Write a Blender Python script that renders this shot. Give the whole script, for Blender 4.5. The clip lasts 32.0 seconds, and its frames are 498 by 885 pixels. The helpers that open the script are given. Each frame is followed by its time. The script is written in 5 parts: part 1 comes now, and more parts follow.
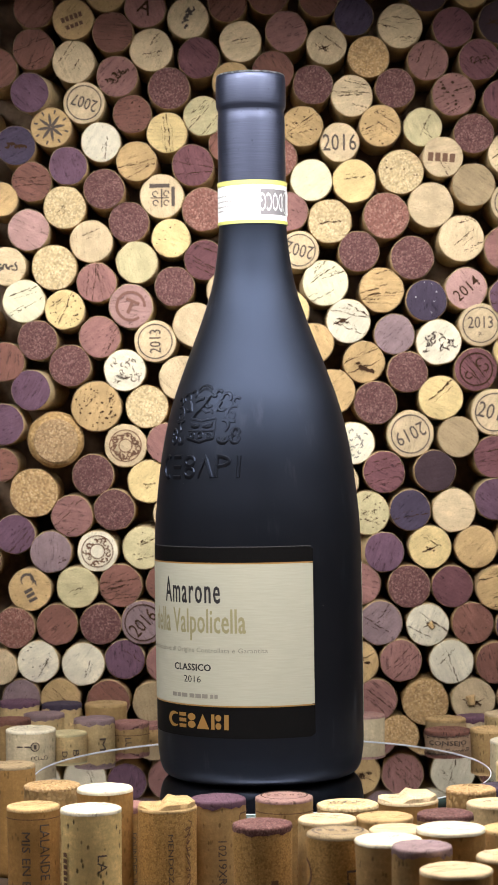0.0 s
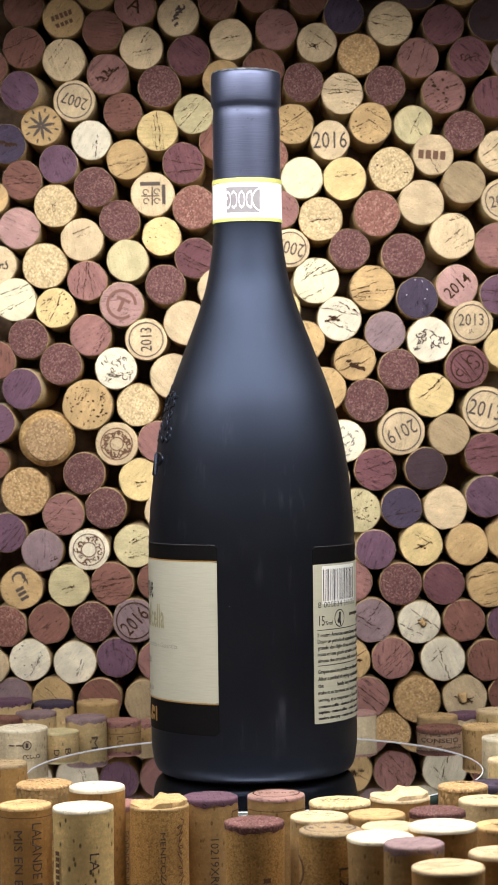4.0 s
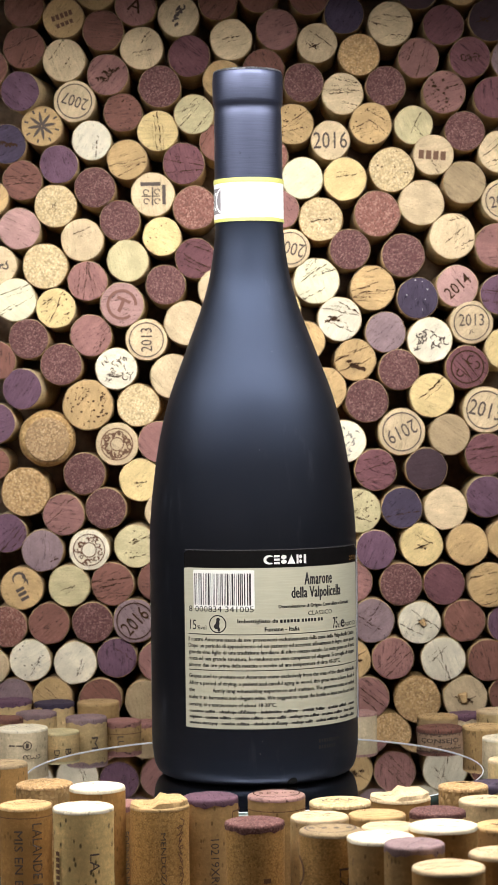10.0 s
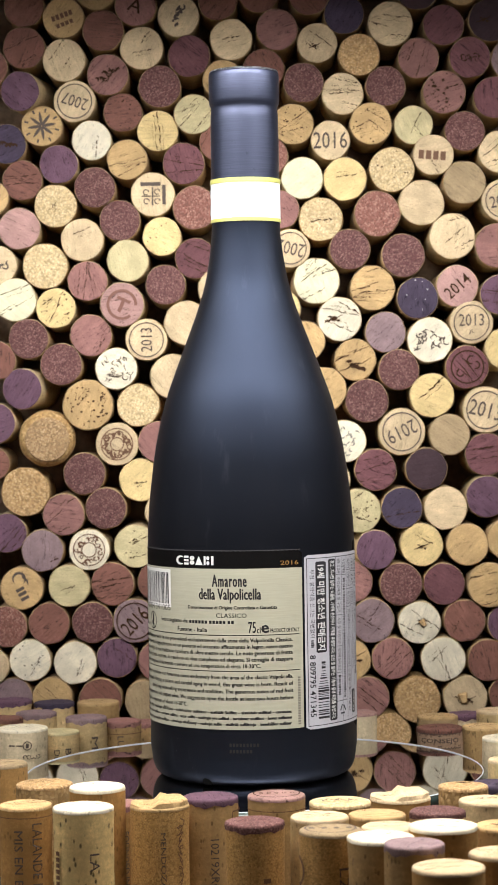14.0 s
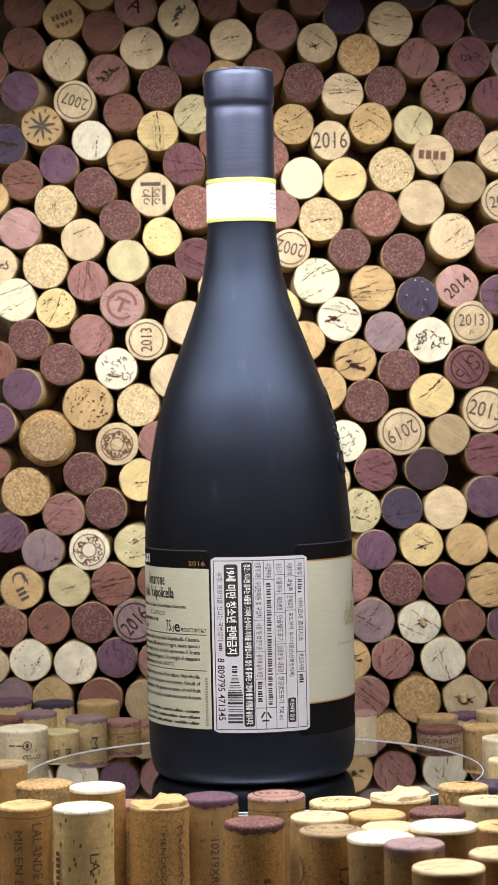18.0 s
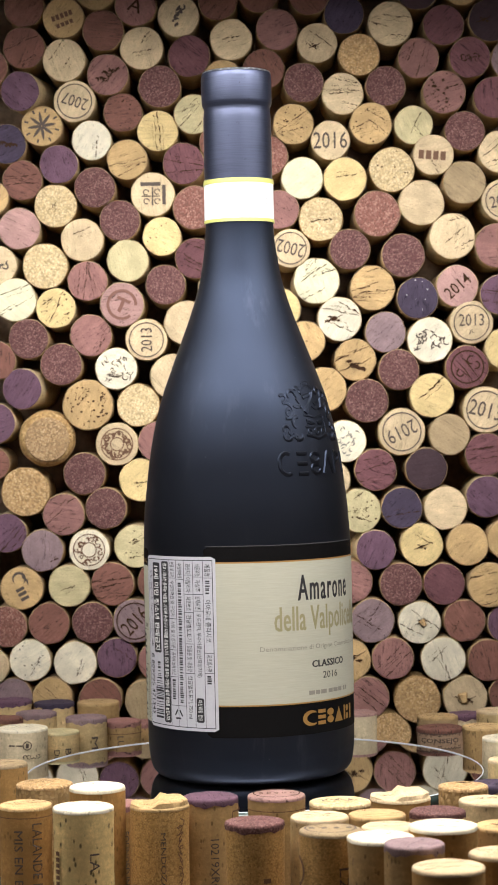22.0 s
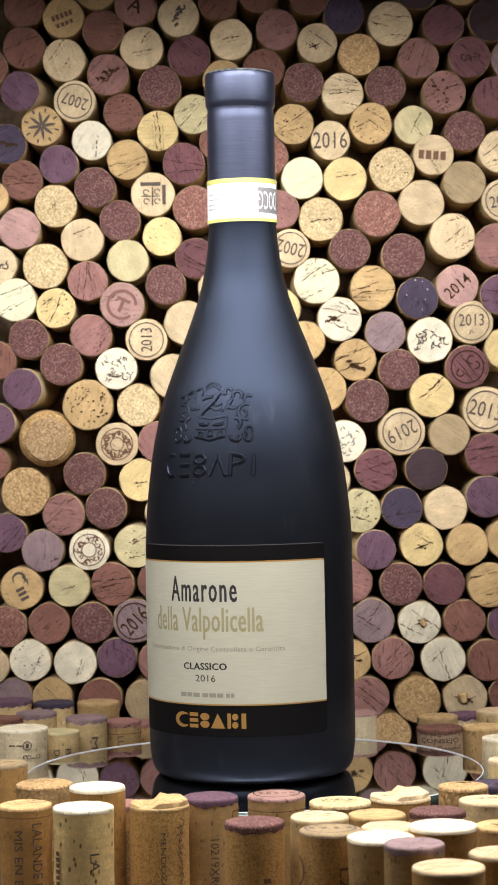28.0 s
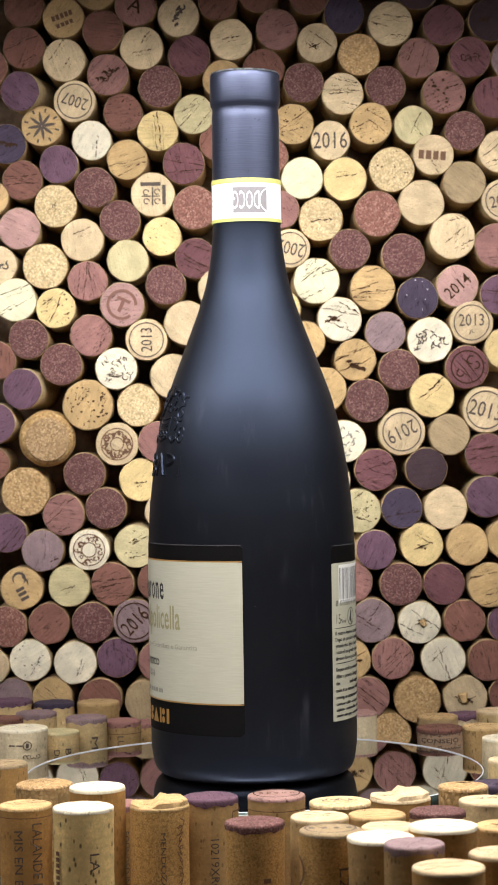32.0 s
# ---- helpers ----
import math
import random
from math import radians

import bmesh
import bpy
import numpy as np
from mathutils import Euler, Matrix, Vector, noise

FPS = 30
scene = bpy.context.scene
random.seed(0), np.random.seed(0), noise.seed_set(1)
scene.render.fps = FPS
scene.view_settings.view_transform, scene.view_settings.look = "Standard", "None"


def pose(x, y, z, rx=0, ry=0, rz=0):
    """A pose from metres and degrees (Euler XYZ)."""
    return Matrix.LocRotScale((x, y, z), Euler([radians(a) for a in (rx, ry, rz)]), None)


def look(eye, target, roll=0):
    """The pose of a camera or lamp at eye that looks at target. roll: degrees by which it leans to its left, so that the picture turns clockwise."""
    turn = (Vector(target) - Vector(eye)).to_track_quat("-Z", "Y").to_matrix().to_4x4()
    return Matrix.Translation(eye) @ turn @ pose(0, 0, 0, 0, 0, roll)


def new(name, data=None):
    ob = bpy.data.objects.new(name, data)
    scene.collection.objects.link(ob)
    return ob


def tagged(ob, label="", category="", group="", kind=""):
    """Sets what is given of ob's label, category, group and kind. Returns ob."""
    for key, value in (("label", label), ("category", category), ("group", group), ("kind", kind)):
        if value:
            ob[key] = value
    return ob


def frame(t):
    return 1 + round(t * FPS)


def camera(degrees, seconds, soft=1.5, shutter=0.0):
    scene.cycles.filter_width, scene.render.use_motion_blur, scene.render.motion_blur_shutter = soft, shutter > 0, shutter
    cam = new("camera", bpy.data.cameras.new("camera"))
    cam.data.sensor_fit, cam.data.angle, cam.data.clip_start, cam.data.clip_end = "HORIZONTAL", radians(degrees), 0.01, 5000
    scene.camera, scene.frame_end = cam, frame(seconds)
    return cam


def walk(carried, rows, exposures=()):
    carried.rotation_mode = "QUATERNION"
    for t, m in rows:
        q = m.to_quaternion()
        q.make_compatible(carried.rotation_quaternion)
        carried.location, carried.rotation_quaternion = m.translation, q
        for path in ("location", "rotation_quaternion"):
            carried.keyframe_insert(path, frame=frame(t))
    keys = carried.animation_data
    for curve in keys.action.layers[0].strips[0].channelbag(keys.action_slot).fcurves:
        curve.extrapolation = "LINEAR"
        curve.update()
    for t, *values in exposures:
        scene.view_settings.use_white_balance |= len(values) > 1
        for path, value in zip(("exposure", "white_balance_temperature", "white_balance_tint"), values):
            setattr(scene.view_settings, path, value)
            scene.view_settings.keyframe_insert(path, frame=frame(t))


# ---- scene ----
# The turntable's axis is x = -0.0003, y = 0; the table top is z = 0, the mirror disc's top z = DISC.
EYE_Y, EYE_Z = -0.9, 0.182
DISC = 0.034
AXIS_X = -0.0003
TURN = 12.36           # degrees a second, clockwise from above
cam = camera(13.53, 32.0, soft=1.7)
cam.data.dof.use_dof = True
cam.data.dof.focus_distance = 0.85
cam.data.dof.aperture_fstop = 54.0


def aim(yaw, pitch, roll):
    """Camera pose at the eye: degrees to the left, upwards, and of lean to its left."""
    return pose(0, EYE_Y, EYE_Z, 0, 0, yaw) @ pose(0, 0, 0, 90 + pitch) @ pose(0, 0, 0, 0, 0, roll)


walk(cam, [
    (0.0, aim(0.231, -0.393, -0.86)), (0.5, aim(0.277, -0.393, -0.83)), (1.0, aim(0.296, -0.393, -0.82)),
    (1.5, aim(0.277, -0.400, -0.83)), (2.0, aim(0.252, -0.424, -0.85)), (2.5, aim(0.116, -0.440, -0.93)),
    (3.0, aim(0.018, -0.450, -0.99)), (3.5, aim(-0.008, -0.455, -1.0)), (5.5, aim(-0.008, -0.447, -1.0)),
    (7.0, aim(0.0, -0.447, -1.0)), (32.0, aim(0.0, -0.447, -1.0)),
])

# ---- light ----
world = bpy.data.worlds.new("room")
world.use_nodes = True
world.node_tree.nodes["Background"].inputs[0].default_value = (0.75, 0.85, 1.0, 1)
world.node_tree.nodes["Background"].inputs[1].default_value = 0.04
scene.world = world


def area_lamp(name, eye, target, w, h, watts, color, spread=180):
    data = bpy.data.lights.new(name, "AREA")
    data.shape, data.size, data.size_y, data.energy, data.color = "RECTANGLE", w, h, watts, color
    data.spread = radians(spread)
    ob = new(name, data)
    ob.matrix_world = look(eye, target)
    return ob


area_lamp("overhead_lamp", (0.0, -0.165, 0.445), (0.0, -0.18, 0.0), 1.0, 0.12, 2.9, (1.0, 0.965, 0.95), 80)
# Unseen fill added behind the camera to lift the dark gaps between corks.
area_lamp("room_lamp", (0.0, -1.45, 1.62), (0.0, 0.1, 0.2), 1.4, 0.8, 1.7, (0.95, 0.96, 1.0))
# a bent row of unseen lamps before the cork wall, all turned to the bottle
# The outer four are added to broaden the bottle's highlight.
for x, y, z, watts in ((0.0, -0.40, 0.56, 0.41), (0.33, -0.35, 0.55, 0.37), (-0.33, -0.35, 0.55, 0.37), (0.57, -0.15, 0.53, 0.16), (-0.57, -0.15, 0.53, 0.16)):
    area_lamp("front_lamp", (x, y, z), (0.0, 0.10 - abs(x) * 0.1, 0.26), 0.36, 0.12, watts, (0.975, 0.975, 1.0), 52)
scene.view_settings.exposure = 0.0

# ---- materials ----
MATS = {}


class Nodes:
    """Short hand for a node tree."""

    def __init__(self, name):
        self.mat = bpy.data.materials.new(name)
        self.mat.use_nodes = True
        self.t = self.mat.node_tree
        self.b = self.t.nodes["Principled BSDF"]

    def n(self, kind, **kw):
        node = self.t.nodes.new(kind)
        for k, v in kw.items():
            if k == "op":
                node.operation = v
            elif k == "blend":
                node.blend_type = v
            elif k == "feature":
                node.feature = v
        return node

    def link(self, a, b):
        self.t.links.new(a, b)

    def math(self, op, a, b=None, c=None):
        node = self.n("ShaderNodeMath", op=op)
        for i, v in enumerate((a, b, c)):
            if v is None:
                continue
            if isinstance(v, (int, float)):
                node.inputs[i].default_value = v
            else:
                self.link(v, node.inputs[i])
        return node.outputs[0]

    def mix(self, fac, a, b, blend="MIX"):
        node = self.n("ShaderNodeMixRGB", blend=blend)
        for i, v in enumerate((fac, a, b)):
            if isinstance(v, (int, float)):
                node.inputs[i].default_value = v
            elif isinstance(v, tuple):
                node.inputs[i].default_value = (*v, 1) if len(v) == 3 else v
            else:
                self.link(v, node.inputs[i])
        return node.outputs[0]

    def noise(self, vec, scale, detail=3, rough=0.55):
        node = self.n("ShaderNodeTexNoise")
        node.inputs["Scale"].default_value, node.inputs["Detail"].default_value = scale, detail
        node.inputs["Roughness"].default_value = rough
        self.link(vec, node.inputs["Vector"])
        return node.outputs["Fac"]

    def voronoi(self, vec, scale, out="Distance", feature="F1"):
        node = self.n("ShaderNodeTexVoronoi", feature=feature)
        node.inputs["Scale"].default_value = scale
        self.link(vec, node.inputs["Vector"])
        return node.outputs[out]

    def ramp(self, v, lo, hi, a=0.0, b=1.0):
        node = self.n("ShaderNodeMapRange")
        self.link(v, node.inputs["Value"])
        for k, x in (("From Min", lo), ("From Max", hi), ("To Min", a), ("To Max", b)):
            node.inputs[k].default_value = x
        return node.outputs["Result"]

    def place(self, stretch=(1, 1, 1)):
        """Object coordinates, turned and moved by the object's own random number, then stretched."""
        co, info = self.n("ShaderNodeTexCoord"), self.n("ShaderNodeObjectInfo")
        turn = self.n("ShaderNodeVectorRotate")
        turn.rotation_type = "Z_AXIS"
        self.link(co.outputs["Object"], turn.inputs["Vector"])
        self.link(self.math("MULTIPLY", info.outputs["Random"], 37.0), turn.inputs["Angle"])
        shift = self.n("ShaderNodeVectorMath", op="ADD")
        self.link(turn.outputs["Vector"], shift.inputs[0])
        self.link(self.math("MULTIPLY", info.outputs["Random"], 3.0), shift.inputs[1])
        scale = self.n("ShaderNodeVectorMath", op="MULTIPLY")
        self.link(shift.outputs["Vector"], scale.inputs[0])
        scale.inputs[1].default_value = stretch
        return scale.outputs["Vector"], info.outputs["Random"]

    def bump(self, height, strength, distance):
        node = self.n("ShaderNodeBump")
        node.inputs["Strength"].default_value, node.inputs["Distance"].default_value = strength, distance
        self.link(height, node.inputs["Height"])
        self.link(node.outputs["Normal"], self.b.inputs["Normal"])

    def done(self, color, rough=0.7, metal=0.0, spec=0.3):
        if isinstance(color, tuple):
            self.b.inputs["Base Color"].default_value = (*color, 1)
        else:
            self.link(color, self.b.inputs["Base Color"])
        if isinstance(rough, float):
            self.b.inputs["Roughness"].default_value = rough
        else:
            self.link(rough, self.b.inputs["Roughness"])
        self.b.inputs["Metallic"].default_value = metal
        self.b.inputs["Specular IOR Level"].default_value = spec
        MATS[self.mat.name] = self.mat
        return self.mat


def times(c, k):
    return tuple(min(1.0, v * k) for v in c)


def cork_end(name, color, fissures=0.5, stain=0.35, grit=0.75):
    """Sawn end of a natural cork: fine grain, growth lines that run one way, and small pores."""
    s = Nodes(name)
    v, rnd = s.place()
    w, _ = s.place((70, 620, 120))
    bands = s.noise(w, 1.0, 2)
    fine = s.noise(v, 1500, 3, 0.7)
    blot = s.noise(v, 110, 3)
    c = s.mix(s.ramp(blot, 0.35, 0.7), times(color, 1.0 - stain * 0.6), times(color, 1.0 + stain * 0.3))
    c = s.mix(s.ramp(bands, 0.38, 0.66, 0.0, 0.30 + 0.25 * fissures), c, times(color, 0.66))
    c = s.mix(s.ramp(fine, 0.36, 0.62, grit * 0.6, 0.0), c, times(color, 0.5))
    f2, _ = s.place((36, 430, 90))
    long = s.noise(f2, 1.0, 3, 0.5)
    line = s.ramp(s.math("ABSOLUTE", s.math("SUBTRACT", long, 0.52)), 0.004, 0.016, 0.9, 0.0)
    line = s.math("MULTIPLY", line, s.ramp(s.noise(v, 240, 2), 0.50 - 0.10 * fissures, 0.60 - 0.06 * fissures))
    line = s.math("MULTIPLY", line, min(1.0, fissures + 0.15))
    q, _ = s.place((330, 560, 400))
    pit = s.ramp(s.voronoi(q, 1.0), 0.12, 0.22, 0.9, 0.0)
    pit = s.math("MULTIPLY", pit, s.ramp(s.noise(v, 190, 2), 0.50, 0.58))
    dark = s.math("MAXIMUM", line, s.math("MULTIPLY", pit, min(1.0, fissures * 1.2)))
    c = s.mix(dark, c, times(color, 0.22))
    bright = s.n("ShaderNodeHueSaturation")
    s.link(c, bright.inputs["Color"])
    s.link(s.ramp(rnd, 0, 1, 0.9, 1.12), bright.inputs["Value"])
    h = s.math("SUBTRACT", s.math("ADD", s.math("MULTIPLY", fine, 0.35), s.math("MULTIPLY", bands, 0.6)), dark)
    s.bump(h, 0.7, 0.0004)
    return s.done(bright.outputs[0], 0.82, 0.0, 0.2)


def cork_grains(name, color, other, scale=1250, relief=0.5):
    """Pressed end of an agglomerated cork: small grains of two tones."""
    s = Nodes(name)
    v, rnd = s.place()
    node = s.n("ShaderNodeTexVoronoi")
    node.inputs["Scale"].default_value = scale
    s.link(v, node.inputs["Vector"])
    sep = s.n("ShaderNodeSeparateColor")
    s.link(node.outputs["Color"], sep.inputs[0])
    c = s.mix(s.ramp(sep.outputs[0], 0.3, 0.9), color, other)
    c = s.mix(s.ramp(sep.outputs[1], 0.5, 0.9, 0.0, 0.85), c, times(color, 0.45))
    c = s.mix(s.ramp(node.outputs["Distance"], 0.35, 0.7, 0.0, 0.5), c, times(color, 0.55))
    c = s.mix(s.ramp(s.noise(v, 120, 3), 0.35, 0.7, 0.4, 0.0), c, times(color, 0.7))
    bright = s.n("ShaderNodeHueSaturation")
    s.link(c, bright.inputs["Color"])
    s.link(s.ramp(rnd, 0, 1, 0.88, 1.1), bright.inputs["Value"])
    s.bump(s.math("SUBTRACT", sep.outputs[0], node.outputs["Distance"]), relief, 0.0003)
    return s.done(bright.outputs[0], 0.8, 0.0, 0.25)


def cork_side(name, color, pits=0.7):
    """Bark side of a cork: streaks round it, dark pores."""
    s = Nodes(name)
    v, rnd = s.place()
    w, _ = s.place((160, 160, 420))
    streak = s.noise(w, 1.0, 4)
    fine = s.noise(v, 850, 4, 0.75)
    c = s.mix(s.ramp(streak, 0.3, 0.7), times(color, 0.72), times(color, 1.12))
    u, _ = s.place((210, 210, 16))
    c = s.mix(s.ramp(s.noise(u, 1.0, 3), 0.36, 0.66, 0.65, 0.0), c, times(color, 0.66))
    c = s.mix(s.ramp(s.noise(v, 75, 4, 0.6), 0.52, 0.70, 0.0, 0.6), c, times(color, 0.5))
    c = s.mix(s.ramp(fine, 0.38, 0.62, 0.7, 0.0), c, times(color, 0.6))
    q, _ = s.place((430, 430, 240))
    pore = s.ramp(s.voronoi(q, 1.0), 0.14, 0.27, 0.9, 0.0)
    pore = s.math("MULTIPLY", pore, s.ramp(s.noise(v, 150, 2), 0.42, 0.5, 0.0, pits))
    c = s.mix(pore, c, times(color, 0.12))
    bright = s.n("ShaderNodeHueSaturation")
    s.link(c, bright.inputs["Color"])
    s.link(s.ramp(rnd, 0, 1, 0.85, 1.12), bright.inputs["Value"])
    s.bump(s.math("SUBTRACT", s.math("MULTIPLY", fine, 0.4), pore), 0.6, 0.0004)
    return s.done(bright.outputs[0], 0.75, 0.0, 0.25)


def plain(name, color, rough=0.6, metal=0.0, spec=0.4, grain=0.0, scale=900):
    s = Nodes(name)
    if not grain:
        return s.done(color, rough, metal, spec)
    v, _ = s.place()
    f = s.noise(v, scale, 4, 0.6)
    g = s.noise(v, scale * 0.07, 3)
    c = s.mix(s.ramp(f, 0.3, 0.7), times(color, 1 - grain), times(color, 1 + grain * 0.6))
    c = s.mix(s.ramp(g, 0.35, 0.7, 0.0, grain), c, times(color, 0.75))
    s.bump(f, 0.15, 0.0002)
    return s.done(c, rough, metal, spec)


#       tone: end material, words, side
TONES = {}


def tone(key, words, end, side):
    TONES[key] = (end, words, side)


tan_side = cork_side("tan_cork_side", (0.53, 0.335, 0.14), 0.6)
pale_side = cork_side("pale_cork_side", (0.72, 0.52, 0.25), 0.7)
brown_side = cork_side("brown_cork_side", (0.52, 0.285, 0.09), 0.45)
straw_side = cork_side("straw_cork_side", (0.82, 0.60, 0.26), 1.0)
white_side = cork_side("white_cork_side", (0.88, 0.72, 0.46), 0.5)
cork_red = cork_side("reddish_cork_side", (0.50, 0.33, 0.21), 0.5)
grain_side = cork_grains("grainy_cork_side", (0.46, 0.28, 0.11), (0.62, 0.42, 0.2), 620)
press_side = cork_grains("pressed_cork_side", (0.58, 0.335, 0.11), (0.66, 0.40, 0.15), 1700, 0.1)
wall_side = cork_side("plain_cork_side", (0.58, 0.40, 0.21), 0.5)
wall_pale = cork_side("light_cork_side", (0.70, 0.53, 0.29), 0.6)
tone("cream", "cream natural", cork_end("cream_cork", (0.71, 0.54, 0.325), 0.35), wall_pale)
tone("yellow", "warm yellow natural", cork_end("yellow_cork", (0.75, 0.56, 0.26), 0.35), wall_pale)
tone("ivory", "smooth ivory", cork_end("ivory_cork", (0.84, 0.77, 0.51), 0.25, 0.25, 0.35), wall_pale)
tone("white", "whitish washed", cork_end("white_cork", (0.81, 0.72, 0.53), 0.35, 0.3, 0.5), wall_pale)
tone("green", "pale greenish-cream", cork_end("greenish_cork", (0.62, 0.525, 0.29), 0.25), wall_pale)
tone("tan", "tan natural", cork_end("tan_cork", (0.60, 0.40, 0.185), 0.5), wall_side)
tone("dull", "dull brown natural", cork_end("dull_cork", (0.44, 0.32, 0.18), 0.4), wall_side)
tone("grain", "tan agglomerated", cork_grains("tan_grain_cork", (0.52, 0.32, 0.14), (0.70, 0.48, 0.25), 1150), grain_side)
tone("cgrain", "cream agglomerated", cork_grains("cream_grain_cork", (0.68, 0.50, 0.26), (0.80, 0.64, 0.38), 1150), grain_side)
tone("bgrain", "brown agglomerated", cork_grains("brown_grain_cork", (0.46, 0.29, 0.14), (0.63, 0.43, 0.24), 1150), grain_side)
tone("red", "reddish-brown wine-stained", cork_end("red_cork", (0.24, 0.108, 0.08), 1.0), wall_side)
tone("plum", "dark plum wine-stained", cork_end("plum_cork", (0.18, 0.076, 0.082), 1.0), wall_side)
tone("rgrain", "wine-stained agglomerated", cork_grains("wine_grain_cork", (0.135, 0.055, 0.05), (0.29, 0.16, 0.135), 1500), wall_side)
tone("pgrain", "pinkish-red agglomerated", cork_grains("pink_grain_cork", (0.24, 0.10, 0.075), (0.40, 0.22, 0.165), 1350), wall_side)
tone("purple", "purple wine-stained", cork_end("purple_cork", (0.16, 0.084, 0.118), 0.8), wall_pale)
tone("violet", "deep violet wine-stained", cork_end("violet_cork", (0.068, 0.050, 0.078), 0.8), wall_side)
tone("pink", "pink wine-tinted", cork_end("pink_cork", (0.46, 0.27, 0.235), 0.7), wall_pale)
tone("rose", "rosy red wine-stained", cork_end("rose_cork", (0.335, 0.165, 0.142), 0.9), wall_side)
tone("mauve", "greyish mauve wine-tinted", cork_end("mauve_cork", (0.30, 0.205, 0.205), 0.7), wall_side)
tone("dark", "almost black wine-stained", cork_end("dark_cork", (0.06, 0.035, 0.04), 0.3), wall_side)

ink = plain("print_ink", (0.10, 0.075, 0.06), 0.7, 0, 0.2)
faded_ink = plain("faded_ink", (0.20, 0.10, 0.075), 0.75, 0, 0.2)
brown_ink = plain("burnt_ink", (0.16, 0.085, 0.05), 0.75, 0, 0.2)
crack_mat = plain("fissure", (0.05, 0.026, 0.014), 0.9, 0, 0.05)


def bottle_glass():
    s = Nodes("matt_black_glass")
    v, _ = s.place()
    f = s.noise(v, 2500, 2)
    dust = s.ramp(s.voronoi(v, 260), 0.02, 0.035, 1.0, 0.0)
    dust = s.math("MULTIPLY", dust, s.ramp(s.noise(v, 60, 2), 0.56, 0.6))
    c = s.mix(s.ramp(s.noise(v, 40, 3), 0.4, 0.7), (0.0045, 0.0042, 0.0043), (0.006, 0.0055, 0.0055))
    c = s.mix(dust, c, (0.4, 0.4, 0.42))
    s.bump(f, 0.08, 0.0001)
    w, _ = s.place((170, 170, 26))
    scuff = s.math("MULTIPLY", s.ramp(s.noise(w, 1.0, 4, 0.6), 0.58, 0.74, 0.0, 0.6), s.ramp(s.noise(v, 28, 2), 0.46, 0.60))
    c = s.mix(scuff, c, (0.035, 0.037, 0.045))
    tangent = s.n("ShaderNodeTangent")
    tangent.direction_type, tangent.axis = "RADIAL", "Z"
    s.link(tangent.outputs["Tangent"], s.b.inputs["Tangent"])
    s.b.inputs["Anisotropic"].default_value = 0.35
    s.b.inputs["Specular Tint"].default_value = (0.50, 0.64, 1.0, 1)
    return s.done(c, s.ramp(s.noise(v, 90, 3), 0.3, 0.7, 0.43, 0.47), 0.0, 0.50)


glass_black = bottle_glass()


def foil(name, color, rough, wear=0.0):
    """Thin metal foil, brushed round the neck, with scuffs."""
    s = Nodes(name)
    v, _ = s.place()
    co = s.n("ShaderNodeTexCoord")
    sc = s.n("ShaderNodeVectorMath", op="MULTIPLY")
    s.link(co.outputs["Object"], sc.inputs[0])
    sc.inputs[1].default_value = (60, 60, 2600)
    brush = s.noise(sc.outputs[0], 1.0, 3, 0.6)
    c = s.mix(s.ramp(brush, 0.3, 0.7), times(color, 0.82), times(color, 1.12))
    dent = s.ramp(s.noise(v, 330, 3, 0.7), 0.66, 0.72, 0.0, 0.5) if not wear else s.ramp(s.noise(v, 420, 4, 0.7), 0.46, 0.56, 0.0, wear)
    c = s.mix(dent, c, times(color, 0.3))
    s.bump(brush, 0.25, 0.0001)
    return s.done(c, s.ramp(brush, 0.3, 0.7, rough - 0.05, rough + 0.07), 0.85, 0.5)


capsule_mat = foil("capsule_foil", (0.075, 0.083, 0.125), 0.37)
worn_foil = foil("worn_foil", (0.75, 0.77, 0.82), 0.3, 0.85)


def paper(name, color, gold=0.0):
    """Laid label paper with fine level ribs."""
    s = Nodes(name)
    co = s.n("ShaderNodeTexCoord")
    sc = s.n("ShaderNodeVectorMath", op="MULTIPLY")
    s.link(co.outputs["Object"], sc.inputs[0])
    sc.inputs[1].default_value = (120, 120, 2200)
    ribs = s.noise(sc.outputs[0], 1.0, 3, 0.6)
    blot = s.noise(co.outputs["Object"], 70, 3)
    c = s.mix(s.ramp(ribs, 0.3, 0.7), times(color, 0.93), times(color, 1.04))
    c = s.mix(s.ramp(blot, 0.35, 0.7, 0.0, 0.25), c, times(color, 0.85))
    s.bump(ribs, 0.2, 0.0001)
    return s.done(c, 0.6, 0.0, 0.3)


label_paper = paper("label_paper", (0.445, 0.43, 0.335))
back_paper = paper("back_label_paper", (0.455, 0.44, 0.33))
sticker_paper = plain("sticker_paper", (0.53, 0.52, 0.55), 0.45, 0, 0.4, 0.06)
label_black = plain("label_black", (0.0045, 0.004, 0.004), 0.62, 0, 0.09, 0.2)
label_edge = plain("label_edge", (0.05, 0.047, 0.05), 0.6)
gold_ink = plain("gold_ink", (0.37, 0.20, 0.055), 0.45, 0.3, 0.5)
olive_ink = plain("olive_gold_ink", (0.31, 0.275, 0.15), 0.55, 0.1, 0.4)
grey_ink = plain("grey_ink", (0.24, 0.22, 0.18), 0.6)
black_ink = plain("black_ink", (0.028, 0.026, 0.028), 0.6, 0, 0.25)
white_ink = plain("white_ink", (0.75, 0.74, 0.70), 0.6)
band_white = plain("strip_white", (0.90, 0.90, 0.88), 0.5, 0, 0.4, 0.04)
band_yellow = plain("strip_yellow", (0.62, 0.60, 0.17), 0.5, 0, 0.4, 0.1)
